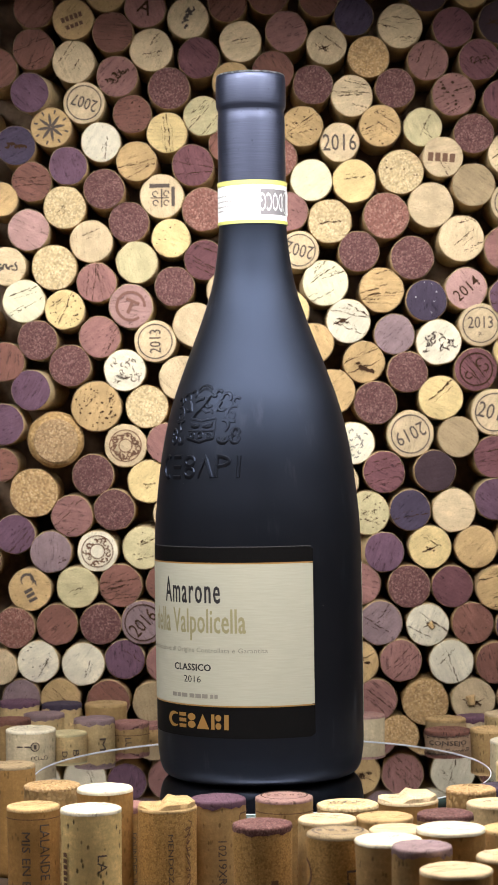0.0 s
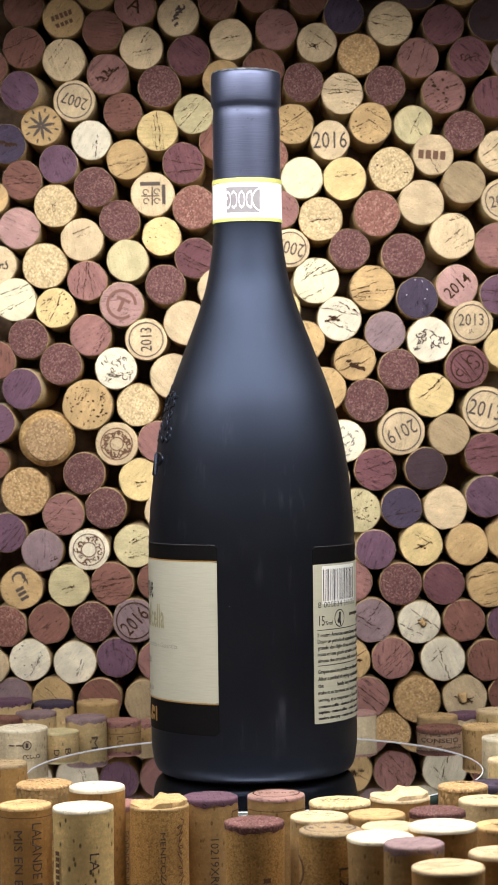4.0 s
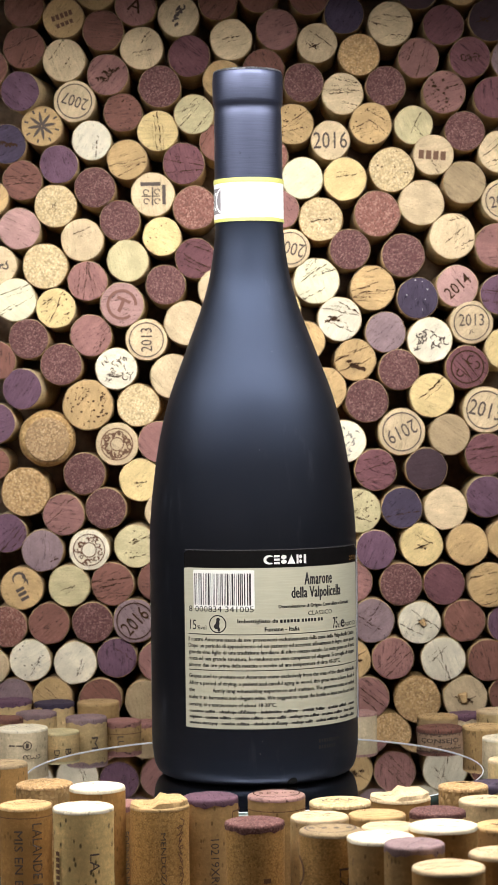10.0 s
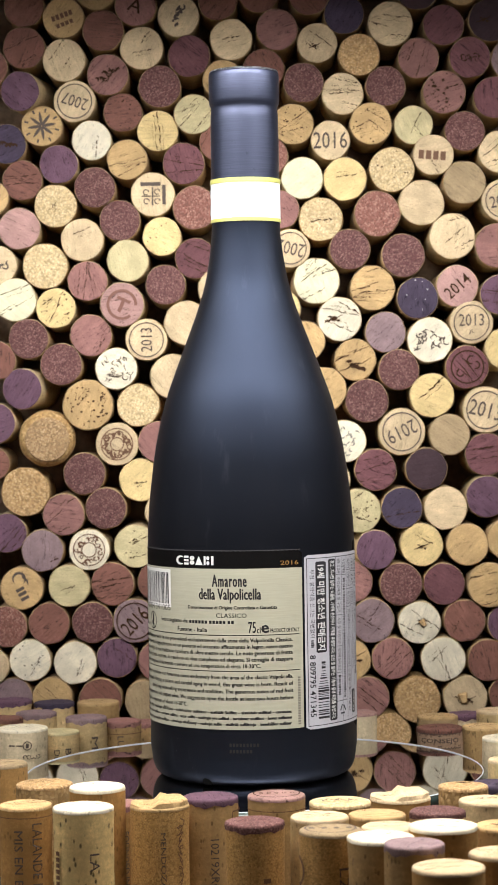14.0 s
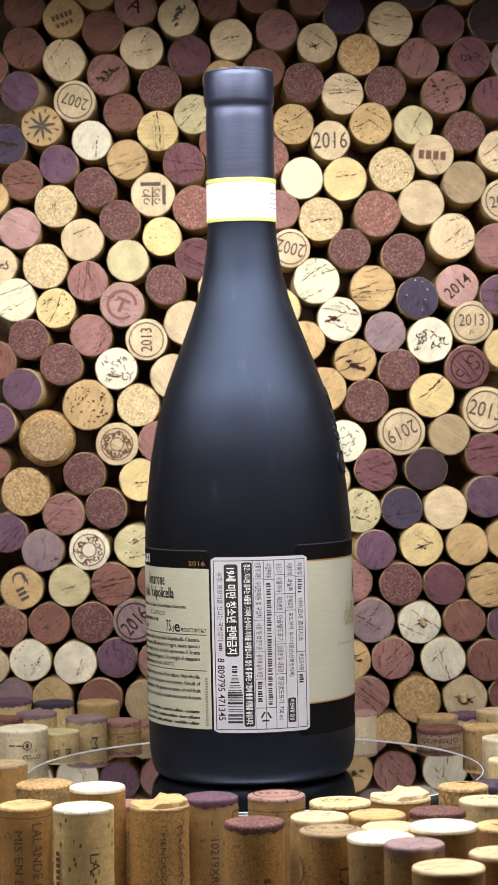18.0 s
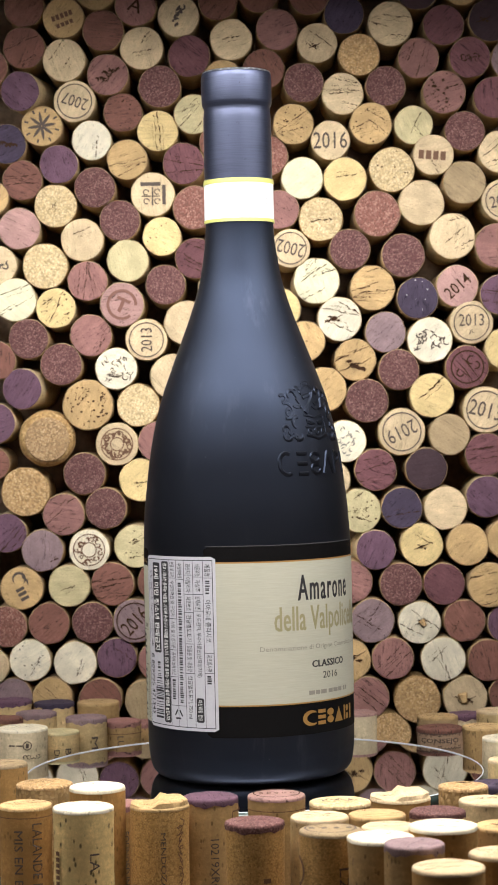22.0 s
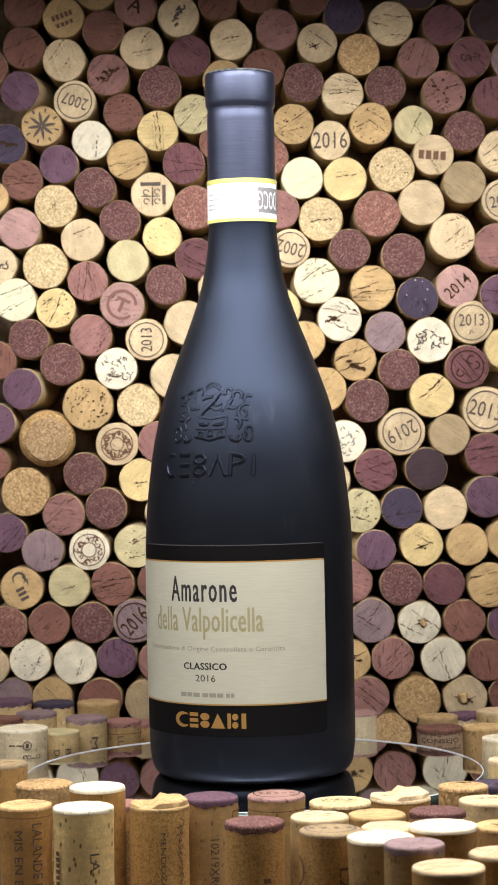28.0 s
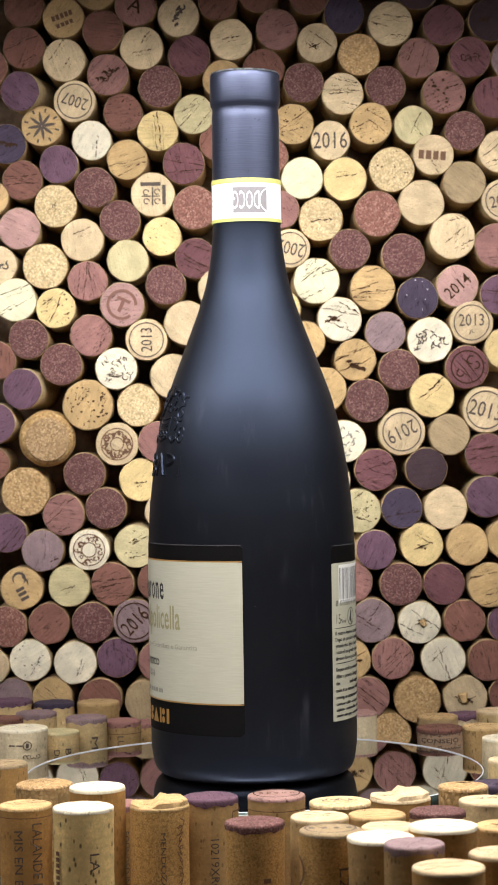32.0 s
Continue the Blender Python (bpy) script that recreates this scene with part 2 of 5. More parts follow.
band_grey = plain("strip_grey", (0.24, 0.22, 0.22), 0.6, 0, 0.3, 0.1)
mirror = plain("mirror", (0.50, 0.50, 0.51), 0.03, 1.0, 0.5)
# White base colour stands in for light caught by the glass rim.
rim_mat = plain("polished_rim", (0.78, 0.80, 0.84), 0.28, 0.0, 0.6)
edge_glass = plain("glass_edge", (0.03, 0.045, 0.04), 0.12, 0, 0.5)
dark_plastic = plain("dark_plastic", (0.02, 0.02, 0.022), 0.4, 0, 0.4, 0.2)
board_mat = plain("brown_board", (0.26, 0.18, 0.12), 0.9, 0, 0.1, 0.3, 300)
table_mat = plain("dark_table", (0.05, 0.032, 0.02), 0.55, 0, 0.4, 0.3, 200)
room_mat = plain("room_paint", (0.62, 0.63, 0.65), 0.9, 0, 0.2, 0.08, 60)


# ---- building helpers ----
def mesh_of(name, bm, mat, smooth=True):
    me = bpy.data.meshes.new(name)
    bm.normal_update()
    bm.to_mesh(me)
    bm.free()
    me.materials.append(mat)
    if smooth:
        for p in me.polygons:
            p.use_smooth = True
        me.set_sharp_from_angle(angle=radians(50))
    return me


def part(name, bm, mat, parent, label="", smooth=True):
    me = bm if isinstance(bm, bpy.types.Mesh) else mesh_of(name, bm, mat, smooth)
    ob = new(name, me)
    ob.parent = parent
    if label:
        tagged(ob, label)
    return ob


def lathe(profile, segs=64, closed_ends=True, turn=0.0):
    """Surface of revolution round z from pairs of radius and height."""
    bm = bmesh.new()
    rings = []
    for r, z in profile:
        if r < 1e-6:
            rings.append([bm.verts.new((0, 0, z))])
        else:
            rings.append([bm.verts.new((r * math.cos(a), r * math.sin(a), z))
                          for a in (turn + 2 * math.pi * i / segs for i in range(segs))])
    for a, b in zip(rings, rings[1:]):
        for i in range(segs):
            j = (i + 1) % segs
            if len(a) == 1 and len(b) > 1:
                bm.faces.new((a[0], b[j], b[i]))
            elif len(b) == 1 and len(a) > 1:
                bm.faces.new((a[i], a[j], b[0]))
            elif len(a) > 1:
                bm.faces.new((a[i], a[j], b[j], b[i]))
    return bm


def box(x0, x1, y0, y1, z0, z1, bm=None):
    bm = bm or bmesh.new()
    v = [bm.verts.new((x, y, z)) for z in (z0, z1) for y in (y0, y1) for x in (x0, x1)]
    for f in ((0, 2, 3, 1), (4, 5, 7, 6), (0, 1, 5, 4), (2, 6, 7, 3), (0, 4, 6, 2), (1, 3, 7, 5)):
        bm.faces.new([v[i] for i in f])
    return bm


def strip(bm, pts, width, taper=False):
    """Flat ribbon along points in the plane z = 0, y to the left of the way."""
    n = len(pts)
    pair = []
    for i, p in enumerate(pts):
        a, b = pts[max(0, i - 1)], pts[min(n - 1, i + 1)]
        d = Vector((b[0] - a[0], b[1] - a[1])).normalized()
        w = width * 0.5 * (1.0 if not taper else 0.25 + 0.75 * math.sin(math.pi * min(1, max(0, i / (n - 1)))))
        pair.append((bm.verts.new((p[0] - d.y * w, p[1] + d.x * w, 0)), bm.verts.new((p[0] + d.y * w, p[1] - d.x * w, 0))))
    for (a, b), (c, d) in zip(pair, pair[1:]):
        bm.faces.new((a, b, d, c))
    return bm


def arc(cx, cy, r, a0, a1, n=12):
    return [(cx + r * math.cos(radians(a0 + (a1 - a0) * i / n)), cy + r * math.sin(radians(a0 + (a1 - a0) * i / n))) for i in range(n + 1)]


def rect(bm, x0, x1, y0, y1, nx=1):
    for i in range(nx):
        a, b = x0 + (x1 - x0) * i / nx, x0 + (x1 - x0) * (i + 1) / nx
        bm.faces.new([bm.verts.new(p) for p in ((a, y0, 0), (b, y0, 0), (b, y1, 0), (a, y1, 0))])
    return bm


def words(bm, s, cx, cy, width, height, turn=0.0, space=1.0, bold=0.0, thick=0.0):
    """Lettering of the built-in font, centred at (cx, cy) and fitted to width and height; thick widens its uprights."""
    c = bpy.data.curves.new("lettering", "FONT")
    c.body, c.resolution_u, c.space_character, c.offset = s, 2, space, bold
    ob = new("lettering", c)
    dg = bpy.context.evaluated_depsgraph_get()
    me = bpy.data.meshes.new_from_object(ob.evaluated_get(dg))
    bpy.data.objects.remove(ob)
    co = np.array([v.co[:2] for v in me.vertices])
    lo, hi = co.min(0), co.max(0)
    ca, sa = math.cos(radians(turn)), math.sin(radians(turn))
    for level, shift in enumerate((-thick / 2, 0.0, thick / 2) if thick else (0.0,)):
        vs = []
        for x, y in co:
            x = (x - (lo[0] + hi[0]) / 2) / (hi[0] - lo[0]) * (width - thick) + shift
            y = (y - (lo[1] + hi[1]) / 2) / (hi[1] - lo[1]) * height
            vs.append(bm.verts.new((cx + x * ca - y * sa, cy + x * sa + y * ca, level * 0.00002)))
        for p in me.polygons:
            try:
                bm.faces.new([vs[i] for i in p.vertices])
            except ValueError:
                pass
    bpy.data.meshes.remove(me)
    bpy.data.curves.remove(c)
    return bm


# ---- the setting ----
def structure(name, bm, mat, label):
    return tagged(new(name, mesh_of(name, bm, mat, False)), label, kind="structure")


WALL_Y = 0.165          # mean plane of the cork ends
BOARD_Y = 0.206
structure("table", box(-0.6, 0.6, -0.75, 0.30, -0.03, 0.0), table_mat, "dark table top under the standing corks")
structure("backdrop_board", box(-0.24, 0.24, BOARD_Y, BOARD_Y + 0.012, 0.0, 0.455), board_mat, "dark brown board behind the cork wall")
# Out-of-view board added to hold lamp light off the uppermost corks.
structure("top_shelf", box(-0.30, 0.30, -0.085, BOARD_Y + 0.012, 0.455, 0.470), board_mat, "unseen dark board added to shade the top of the cork wall")
structure("floor", box(-1.6, 1.6, -2.2, 1.2, -0.80, -0.75), room_mat, "plain dim room floor")
structure("ceiling", box(-1.6, 1.6, -2.2, 1.2, 1.70, 1.75), room_mat, "plain dim room ceiling")
structure("wall_north", box(-1.6, 1.6, 1.2, 1.25, -0.75, 1.70), room_mat, "plain dim room wall")
structure("wall_south", box(-1.6, 1.6, -2.25, -2.2, -0.75, 1.70), room_mat, "plain dim room wall")
structure("wall_east", box(1.6, 1.65, -2.2, 1.2, -0.75, 1.70), room_mat, "plain dim room wall")
structure("wall_west", box(-1.65, -1.6, -2.2, 1.2, -0.75, 1.70), room_mat, "plain dim room wall")

# ---- turntable with a mirror disc ----
turntable = new("turntable")
turntable.location = (AXIS_X, 0, 0)
tagged(turntable, "round mirror turntable with a polished rim whitened for caught light", "turntable")
R_DISC = 0.0998
part("mirror_disc", lathe([(0, DISC - 0.004), (R_DISC - 0.0022, DISC - 0.004), (R_DISC - 0.0022, DISC), (0, DISC)], 128), mirror, turntable, "silvered glass disc", False)
part("rim", lathe([(R_DISC - 0.0022, DISC - 0.0010), (R_DISC - 0.0022, DISC + 0.0003), (R_DISC - 0.0020, DISC + 0.0004), (R_DISC - 0.0018, DISC + 0.0002),
                   (R_DISC - 0.0018, DISC - 0.0010)], 128), rim_mat, turntable, "polished glass rim, coloured white for the light it catches")
part("edge", lathe([(R_DISC - 0.0018, DISC), (R_DISC - 0.0007, DISC - 0.0004), (R_DISC, DISC - 0.0012), (R_DISC, DISC - 0.0032),
                    (R_DISC - 0.0006, DISC - 0.0040), (R_DISC - 0.0020, DISC - 0.0042)], 128), edge_glass, turntable, "dark bevelled edge of the glass disc")
part("base", lathe([(0, 0), (0.070, 0), (0.072, 0.003), (0.072, 0.026), (0.069, DISC - 0.0045), (0, DISC - 0.0045)], 64), dark_plastic, turntable, "dark plastic turntable body", False)

# ---- wine bottle ----
PROFILE = [(0.0, 0.004), (0.026, 0.003), (0.036, 0.0), (0.0385, 0.0003), (0.0412, 0.0018), (0.0429, 0.005), (0.0437, 0.010), (0.0441, 0.017),
           (0.0441, 0.050), (0.0442, 0.088), (0.0441, 0.101), (0.0434, 0.113), (0.0421, 0.125), (0.0405, 0.137), (0.0381, 0.149),
           (0.0348, 0.1613), (0.0300, 0.1745), (0.0258, 0.1855), (0.0213, 0.1976), (0.0177, 0.2097), (0.0156, 0.2218), (0.0147, 0.230), (0.01445, 0.236)]


def radius_at(z):
    for (r0, z0), (r1, z1) in zip(PROFILE[7:], PROFILE[8:]):
        if z <= z1:
            k = max(0, (z - z0) / (z1 - z0))
            return r0 + (r1 - r0) * k
    return 0.0146


def smooth_profile(pts, n):
    """Catmull-Rom curve through the pairs."""
    out = []
    for i in range(len(pts) - 1):
        p = [pts[max(0, min(len(pts) - 1, i + k))] for k in (-1, 0, 1, 2)]
        for j in range(n):
            u = j / n
            out.append(tuple(0.5 * (2 * p[1][a] + (p[2][a] - p[0][a]) * u + (2 * p[0][a] - 5 * p[1][a] + 4 * p[2][a] - p[3][a]) * u * u
                                    + (3 * p[1][a] - p[0][a] - 3 * p[2][a] + p[3][a]) * u ** 3) for a in (0, 1)))
    return out + [pts[-1]]


bottle = new("wine_bottle")
tagged(bottle, "matt black wine bottle with cream labels on the turntable", "bottle")
part("body", lathe(PROFILE[:4] + smooth_profile(PROFILE[3:], 5)[1:], 128), glass_black, bottle, "matt blue-black glass body")
part("capsule", lathe(smooth_profile([(0.01455, 0.2345), (0.01455, 0.245), (0.0145, 0.270), (0.0144, 0.2802)], 3)
                      + [(0.0142, 0.2818), (0.0141, 0.2832), (0.0143, 0.2842), (0.0148, 0.2850), (0.01500, 0.2866), (0.01505, 0.2915),
                         (0.01500, 0.2962), (0.01485, 0.2980), (0.0144, 0.2991), (0.0136, 0.2994), (0.0120, 0.2990), (0, 0.2986)], 96),
     capsule_mat, bottle, "dark blue-grey foil capsule")
part("worn_edge", lathe([(0.01478, 0.29855), (0.0145, 0.29915), (0.0140, 0.2994), (0.0136, 0.29948), (0.0133, 0.2995)], 96), worn_foil, bottle, "silvery worn edge of the capsule")


def around(bm, beta, z, lift, radius=None):
    """Bend a flat drawing round the bottle: x runs along the arc from the angle beta, y up from z."""
    for v in bm.verts:
        zz = z + v.co.y
        r = (radius or radius_at(zz)) + lift + v.co.z
        a = radians(beta) + v.co.x / (radius or 0.0441)
        v.co = (r * math.sin(a), -r * math.cos(a), zz)
    return bm


def panel(b0, b1, z0, z1, lift, thick=0.00012, radius=None, corner=0.0012):
    """Thin bent sheet with rounded corners between two angles and two heights."""
    bm = bmesh.new()
    rr = radius or 0.0441
    half = radians(b1 - b0) / 2 * rr
    n = max(6, int((b1 - b0) / 2.5))
    cols = []
    for i in range(n + 1):
        x = -half + 2 * half * i / n
        e = half - abs(x)
        cut = corner - math.sqrt(max(0, corner ** 2 - (corner - e) ** 2)) if e < corner else 0
        cols.append((x, z0 + cut, z1 - cut))
    grid = []
    for x, a, b in cols:
        ang = radians((b0 + b1) / 2) + x / rr
        col = []
        for z in [a + (b - a) * k / 6 for k in range(7)]:
            r = (radius or radius_at(z)) + lift
            col.append(bm.verts.new((r * math.sin(ang), -r * math.cos(ang), z)))
        grid.append(col)
    for p, q in zip(grid, grid[1:]):
        for k in range(6):
            bm.faces.new((p[k], q[k], q[k + 1], p[k + 1]))
    rim = [c[0] for c in grid] + grid[-1][1:] + [c[6] for c in grid[::-1]][1:] + grid[0][1:6][::-1]
    low = [bm.verts.new((v.co.x * (1 - thick / rr), v.co.y * (1 - thick / rr), v.co.z)) for v in rim]
    for i in range(len(rim)):
        k = (i + 1) % len(rim)
        bm.faces.new((rim[k], rim[i], low[i], low[k]))
    return bm


def lettered(name, s, b0, b1, z, height, mat, parent, lift, label="", turn=0.0, space=1.0, bold=0.0, thick=0.0):
    bm = bmesh.new()
    if turn:
        words(bm, s, 0, 0, height, radians(b1 - b0) * 0.0441, turn)
    else:
        words(bm, s, 0, 0, radians(b1 - b0) * 0.0441, height, 0, space, bold, thick)
    return part(name, around(bm, (b0 + b1) / 2, z, lift), mat, parent, label, False)


def blocks(b0, b1, z, height, counts, bm=None):
    """Plain bars in place of lettering, counts giving each bar's share and its gap."""
    bm = bm or bmesh.new()
    total = sum(counts)
    x, w = 0.0, radians(b1 - b0) * 0.0441
    for i, c in enumerate(counts):
        if i % 2 == 0:
            rect(bm, -w / 2 + w * x / total, -w / 2 + w * (x + c) / total, -height / 2, height / 2, max(2, int(math.degrees(w * c / total / 0.0441) / 2)))
        x += c
    return around(bm, (b0 + b1) / 2, z, 0.0)


def bars(name, b0, b1, z, height, counts, mat, parent, lift, label=""):
    bm = blocks(b0, b1, z, height, counts)
    for v in bm.verts:
        k = (math.hypot(v.co.x, v.co.y) + lift) / math.hypot(v.co.x, v.co.y)
        v.co.x, v.co.y = v.co.x * k, v.co.y * k
    return part(name, bm, mat, parent, label, False)

# front label
L1, L2, L3 = 0.00014, 0.00028, 0.00033
front = part("front_label", panel(248.1, 390.7, 0.0207, 0.099, L1), label_black, bottle, "black-bordered front label")
part("paper_field", panel(249.0, 390.4, 0.0341, 0.0921, L2, corner=0.0002), label_paper, front, "cream laid paper")
part("gold_line", panel(249.0, 390.4, 0.0921, 0.0927, L2, corner=0.0001), gold_ink, front, "thin copper line")
part("gold_line", panel(249.0, 390.4, 0.0335, 0.0341, L2, corner=0.0001), gold_ink, front, "thin copper line")
part("label_edge", panel(249.1, 389.7, 0.0989, 0.0993, L1, corner=0.0001), label_edge, front, "pale cut edge")
lettered("lettering", "Amarone", 299.2, 339.3, 0.0812, 0.0106, black_ink, front, L3, "tall narrow black lettering Amarone", 0, 1.2, 0.006, 0.0003)
lettered("lettering", "della Valpolicella", 285.5, 353.1, 0.0671, 0.013199999999999996, olive_ink, front, L3, "tall olive-gold lettering della Valpolicella", 0, 1.05, 0.006, 0.00026)
lettered("lettering", "Denominazione di Origine Controllata e Garantita", 277.6, 364.5, 0.0564, 0.0026, grey_ink, front, L3, "small grey lettering")
lettered("lettering", "CLASSICO", 307.3, 333.2, 0.0495, 0.0029, black_ink, front, L3, "black capitals CLASSICO", 0, 1.05, 0.012, 0.0002)
lettered("lettering", "2016", 314.9, 326.7, 0.0446, 0.0028, black_ink, front, L3, "grey vintage 2016")
bars("fine_print", 304.9, 336.9, 0.0377, 0.0017, (2, 0.3, 1.6, 0.3, 2.2, 0.8, 1.8, 0.3, 2, 0.3, 1.8, 0.8, 1, 0.3, 1), grey_ink, front, L3, "grey bars of small print")


def brand_blocks(name, b0, b1, z, h, mat, parent, lift, label):
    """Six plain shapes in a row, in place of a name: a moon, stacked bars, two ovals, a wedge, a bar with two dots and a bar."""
    bm = bmesh.new()
    w = radians(b1 - b0) * 0.0441
    for i, (a, b) in enumerate(((0.0, 0.19), (0.23, 0.36), (0.39, 0.52), (0.54, 0.73), (0.76, 0.90), (0.94, 1.0))):
        x0, x1, t = -w / 2 + w * a, -w / 2 + w * b, h * 0.24
        cx = (x0 + x1) / 2
        if i == 0:
            rx = (x1 - x0) * 0.62
            strip(bm, [(x0 + t / 2 + rx * (1 + math.cos(radians(q))), (h / 2 - t / 3) * math.sin(radians(q))) for q in range(60, 301, 10)], t * 1.3, True)
        elif i == 1:
            for y in (h / 2 - t, -t / 2, -h / 2):
                rect(bm, x0, x1, y, y + t)
        elif i == 2:
            for y in (h * 0.26, -h * 0.24):
                bm.faces.new([bm.verts.new((cx + (x1 - x0) / 2 * math.cos(2 * math.pi * k / 20), y + h * 0.24 * math.sin(2 * math.pi * k / 20), 0)) for k in range(20)])
        elif i == 3:
            bm.faces.new([bm.verts.new((x, y, 0)) for x, y in ((x0, -h / 2), (x1, -h / 2), (cx, h / 2))])
        elif i == 4:
            rect(bm, x0, x0 + t, -h / 2, h / 2)
            for y in (h * 0.27, -h * 0.27):
                bm.faces.new([bm.verts.new((x0 + t * 1.3 + (x1 - x0 - t * 1.3) * (0.5 + 0.5 * math.cos(2 * math.pi * k / 18)), y + h * 0.22 * math.sin(2 * math.pi * k / 18), 0)) for k in range(18)])
        else:
            rect(bm, x0, x1, -h / 2, h / 2)
    return part(name, around(bm, (b0 + b1) / 2, z, lift), mat, parent, label, False)


brand_blocks("brand_mark", 301.0, 342.9, 0.0273, 0.0062, gold_ink, front, L3, "gold block mark")

# back label
back = part("back_label", panel(83.5, 201.0, 0.0244, 0.0974, L1), label_black, bottle, "black-headed back label")
part("paper_field", panel(83.7, 200.8, 0.0244, 0.0902, L2, corner=0.0002), back_paper, back, "pale greenish-cream paper")
part("label_edge", panel(84.5, 200.0, 0.0973, 0.0977, L1, corner=0.0001), label_edge, back, "pale cut edge")
brand_blocks("brand_mark", 129.2, 152.8, 0.0935, 0.0037, white_ink, back, L3, "white block mark")
lettered("lettering", "2016", 188.5, 198.7, 0.0923, 0.0018, gold_ink, back, L3, "small gold vintage 2016")
lettered("lettering", "Amarone", 151.6, 170.5, 0.0853, 0.0050, black_ink, back, L3, "narrow black lettering Amarone", 0, 1.2, 0.004, 0.0003)
lettered("lettering", "della Valpolicella", 143.9, 178.0, 0.0791, 0.0060, black_ink, back, L3, "narrow black lettering della Valpolicella", 0, 1.05, 0.004, 0.00028)
lettered("lettering", "Denominazione di Origine Controllata e Garantita", 136.8, 186.4, 0.0741, 0.0019, black_ink, back, L3, "small lettering", 0, 1.0, 0.006, 0.0001)
lettered("lettering", "CLASSICO", 153.7, 170.2, 0.0711, 0.0018, black_ink, back, L3, "small capitals")
lettered("lettering", "Imbottigliato da", 114.9, 136.5, 0.0683, 0.0021, black_ink, back, L3, "small lettering", 0, 1.0, 0.006, 0.0001)
bars("fine_print", 137.5, 163.3, 0.0683, 0.0013, (1, 0.4) * 5 + (1, 0.9) + (1, 0.4) * 4 + (1, 0.9) + (1, 0.4, 1), black_ink, back, L3, "bars of small print")
lettered("lettering", "Fumane - Italia", 129.2, 148.5, 0.0651, 0.0018, black_ink, back, L3, "small lettering", 0, 1.0, 0.006, 0.0001)
lettered("lettering", "75", 171.0, 175.0, 0.0662, 0.0046, black_ink, back, L3, "volume lettering", 0, 1.0, 0.004, 0.0001)
lettered("lettering", "cl", 175.4, 177.4, 0.0651, 0.0026, black_ink, back, L3, "volume lettering", 0, 1.0, 0.0, 0.0001)
lettered("lettering", "e", 177.7, 182.0, 0.0655, 0.0034, black_ink, back, L3, "estimated sign", 0, 1.0, 0.02, 0.0001)
lettered("lettering", "PRODUCT OF ITALY", 182.5, 198.7, 0.0648, 0.0017, black_ink, back, L3, "small capitals", 0, 1.0, 0.02)
lettered("lettering", "15", 87.4, 91.4, 0.0668, 0.0040, black_ink, back, L3, "strength lettering")
lettered("lettering", "%vol", 91.9, 97.6, 0.0658, 0.0018, black_ink, back, L3, "strength lettering", 0, 1.0, 0.01)
icon = bmesh.new()
strip(icon, arc(0, 0, 0.0035, 0, 360, 32), 0.00045)
for x, y, rx, ry in ((0.0002, 0.0018, 0.0008, 0.0009), (0.0, 0.0002, 0.0009, 0.0012), (-0.0005, -0.0010, 0.0012, 0.0011), (0.0005, -0.0022, 0.0006, 0.0009)):
    icon.faces.new([icon.verts.new((x + rx * math.cos(2 * math.pi * k / 14), y + ry * math.sin(2 * math.pi * k / 14), 0.00001 * (x > 0))) for k in range(14)])
part("icon", around(icon, 104.1, 0.0673, L3), black_ink, back, "small round warning mark", False)
for name, z in (("rule", 0.063), ("rule", 0.0483)):
    bars(name, 86.2, 198.7, z, 0.0003, (1,), black_ink, back, L3, "thin black rule")
ITALIAN = ("Il nostro Amarone nasce da uve provenienti esclusivamente dalla zona della Valpolicella Classica.",
           "Dopo un periodo di appassimento ed un paziente ed accurato affinamento in legno, nasce questo",
           "grande vino figlio di una tradizione familiare di oltre mezzo secolo. Le note generose di frutta",
           "rossa ed una grande struttura, lo rendono un vino complesso ed elegante. Si consiglia di stappare",
           "almeno due ore prima della mescita e servire ad una temperatura di circa 18-20°C.")
ENGLISH = ("Grapes used to produce our Amarone come exclusively from the area of the classic Valpolicella.",
           "After a period of drying, a patient and careful aging in wood, this great wine is born. Result of",
           "the              family long winemaking experience and tradition. The generous notes of red fruit",
           "make it an harmonic and elegant wine. We suggest to open the bottle at least two hours before",
           "serving, at a temperature of about 18-20°C.")
for i, line in enumerate(ITALIAN):
    lettered("text_line", line, 86.2, 194.7 if i < 4 else 177.2, 0.0607 - i * 0.002624999999999999, 0.0022, black_ink, back, L3, "fine serif print", 0, 1.0, 0.006, 0.0001)
for i, line in enumerate(ENGLISH):
    lettered("text_line", line, 86.2, 194.7 if i < 4 else 135.2, 0.0456 - i * 0.0029, 0.0022, black_ink, back, L3, "fine serif print", 0, 1.0, 0.006, 0.0001)
NOTE = ("contiene solfiti - obsahuje siřičitany - indeholder sulfitter - enthält Sulfite - sisaldab sulfitid - contains",
        "sulphites - contient sulfites - contiene sulfitos - satur sulfīti - sudėtyje yra sulfitai - tartalmaz szulfitot - bevat sulfieten",
        "zawiera siarczyny - contém sulfitos - obsahuje siričitany - vsebuje sulfit - sisältää sulfiitteja - innehåller sulfiter")
for i, line in enumerate(NOTE):
    lettered("text_line", line, 86.2, 193.7, 0.032 - 0.0007 - i * 0.0024, 0.0019, black_ink, back, L3, "small bold print on sulphites", 0, 1.0, 0.012, 0.00016)
up = bmesh.new()
for i in range(19):
    rect(up, -0.0006, 0.0006, -0.0100 + i * 0.00105, -0.0100 + i * 0.00105 + 0.0007)
part("fine_print", around(up, 198.2, 0.0358, L3), grey_ink, back, "small upright bars", False)


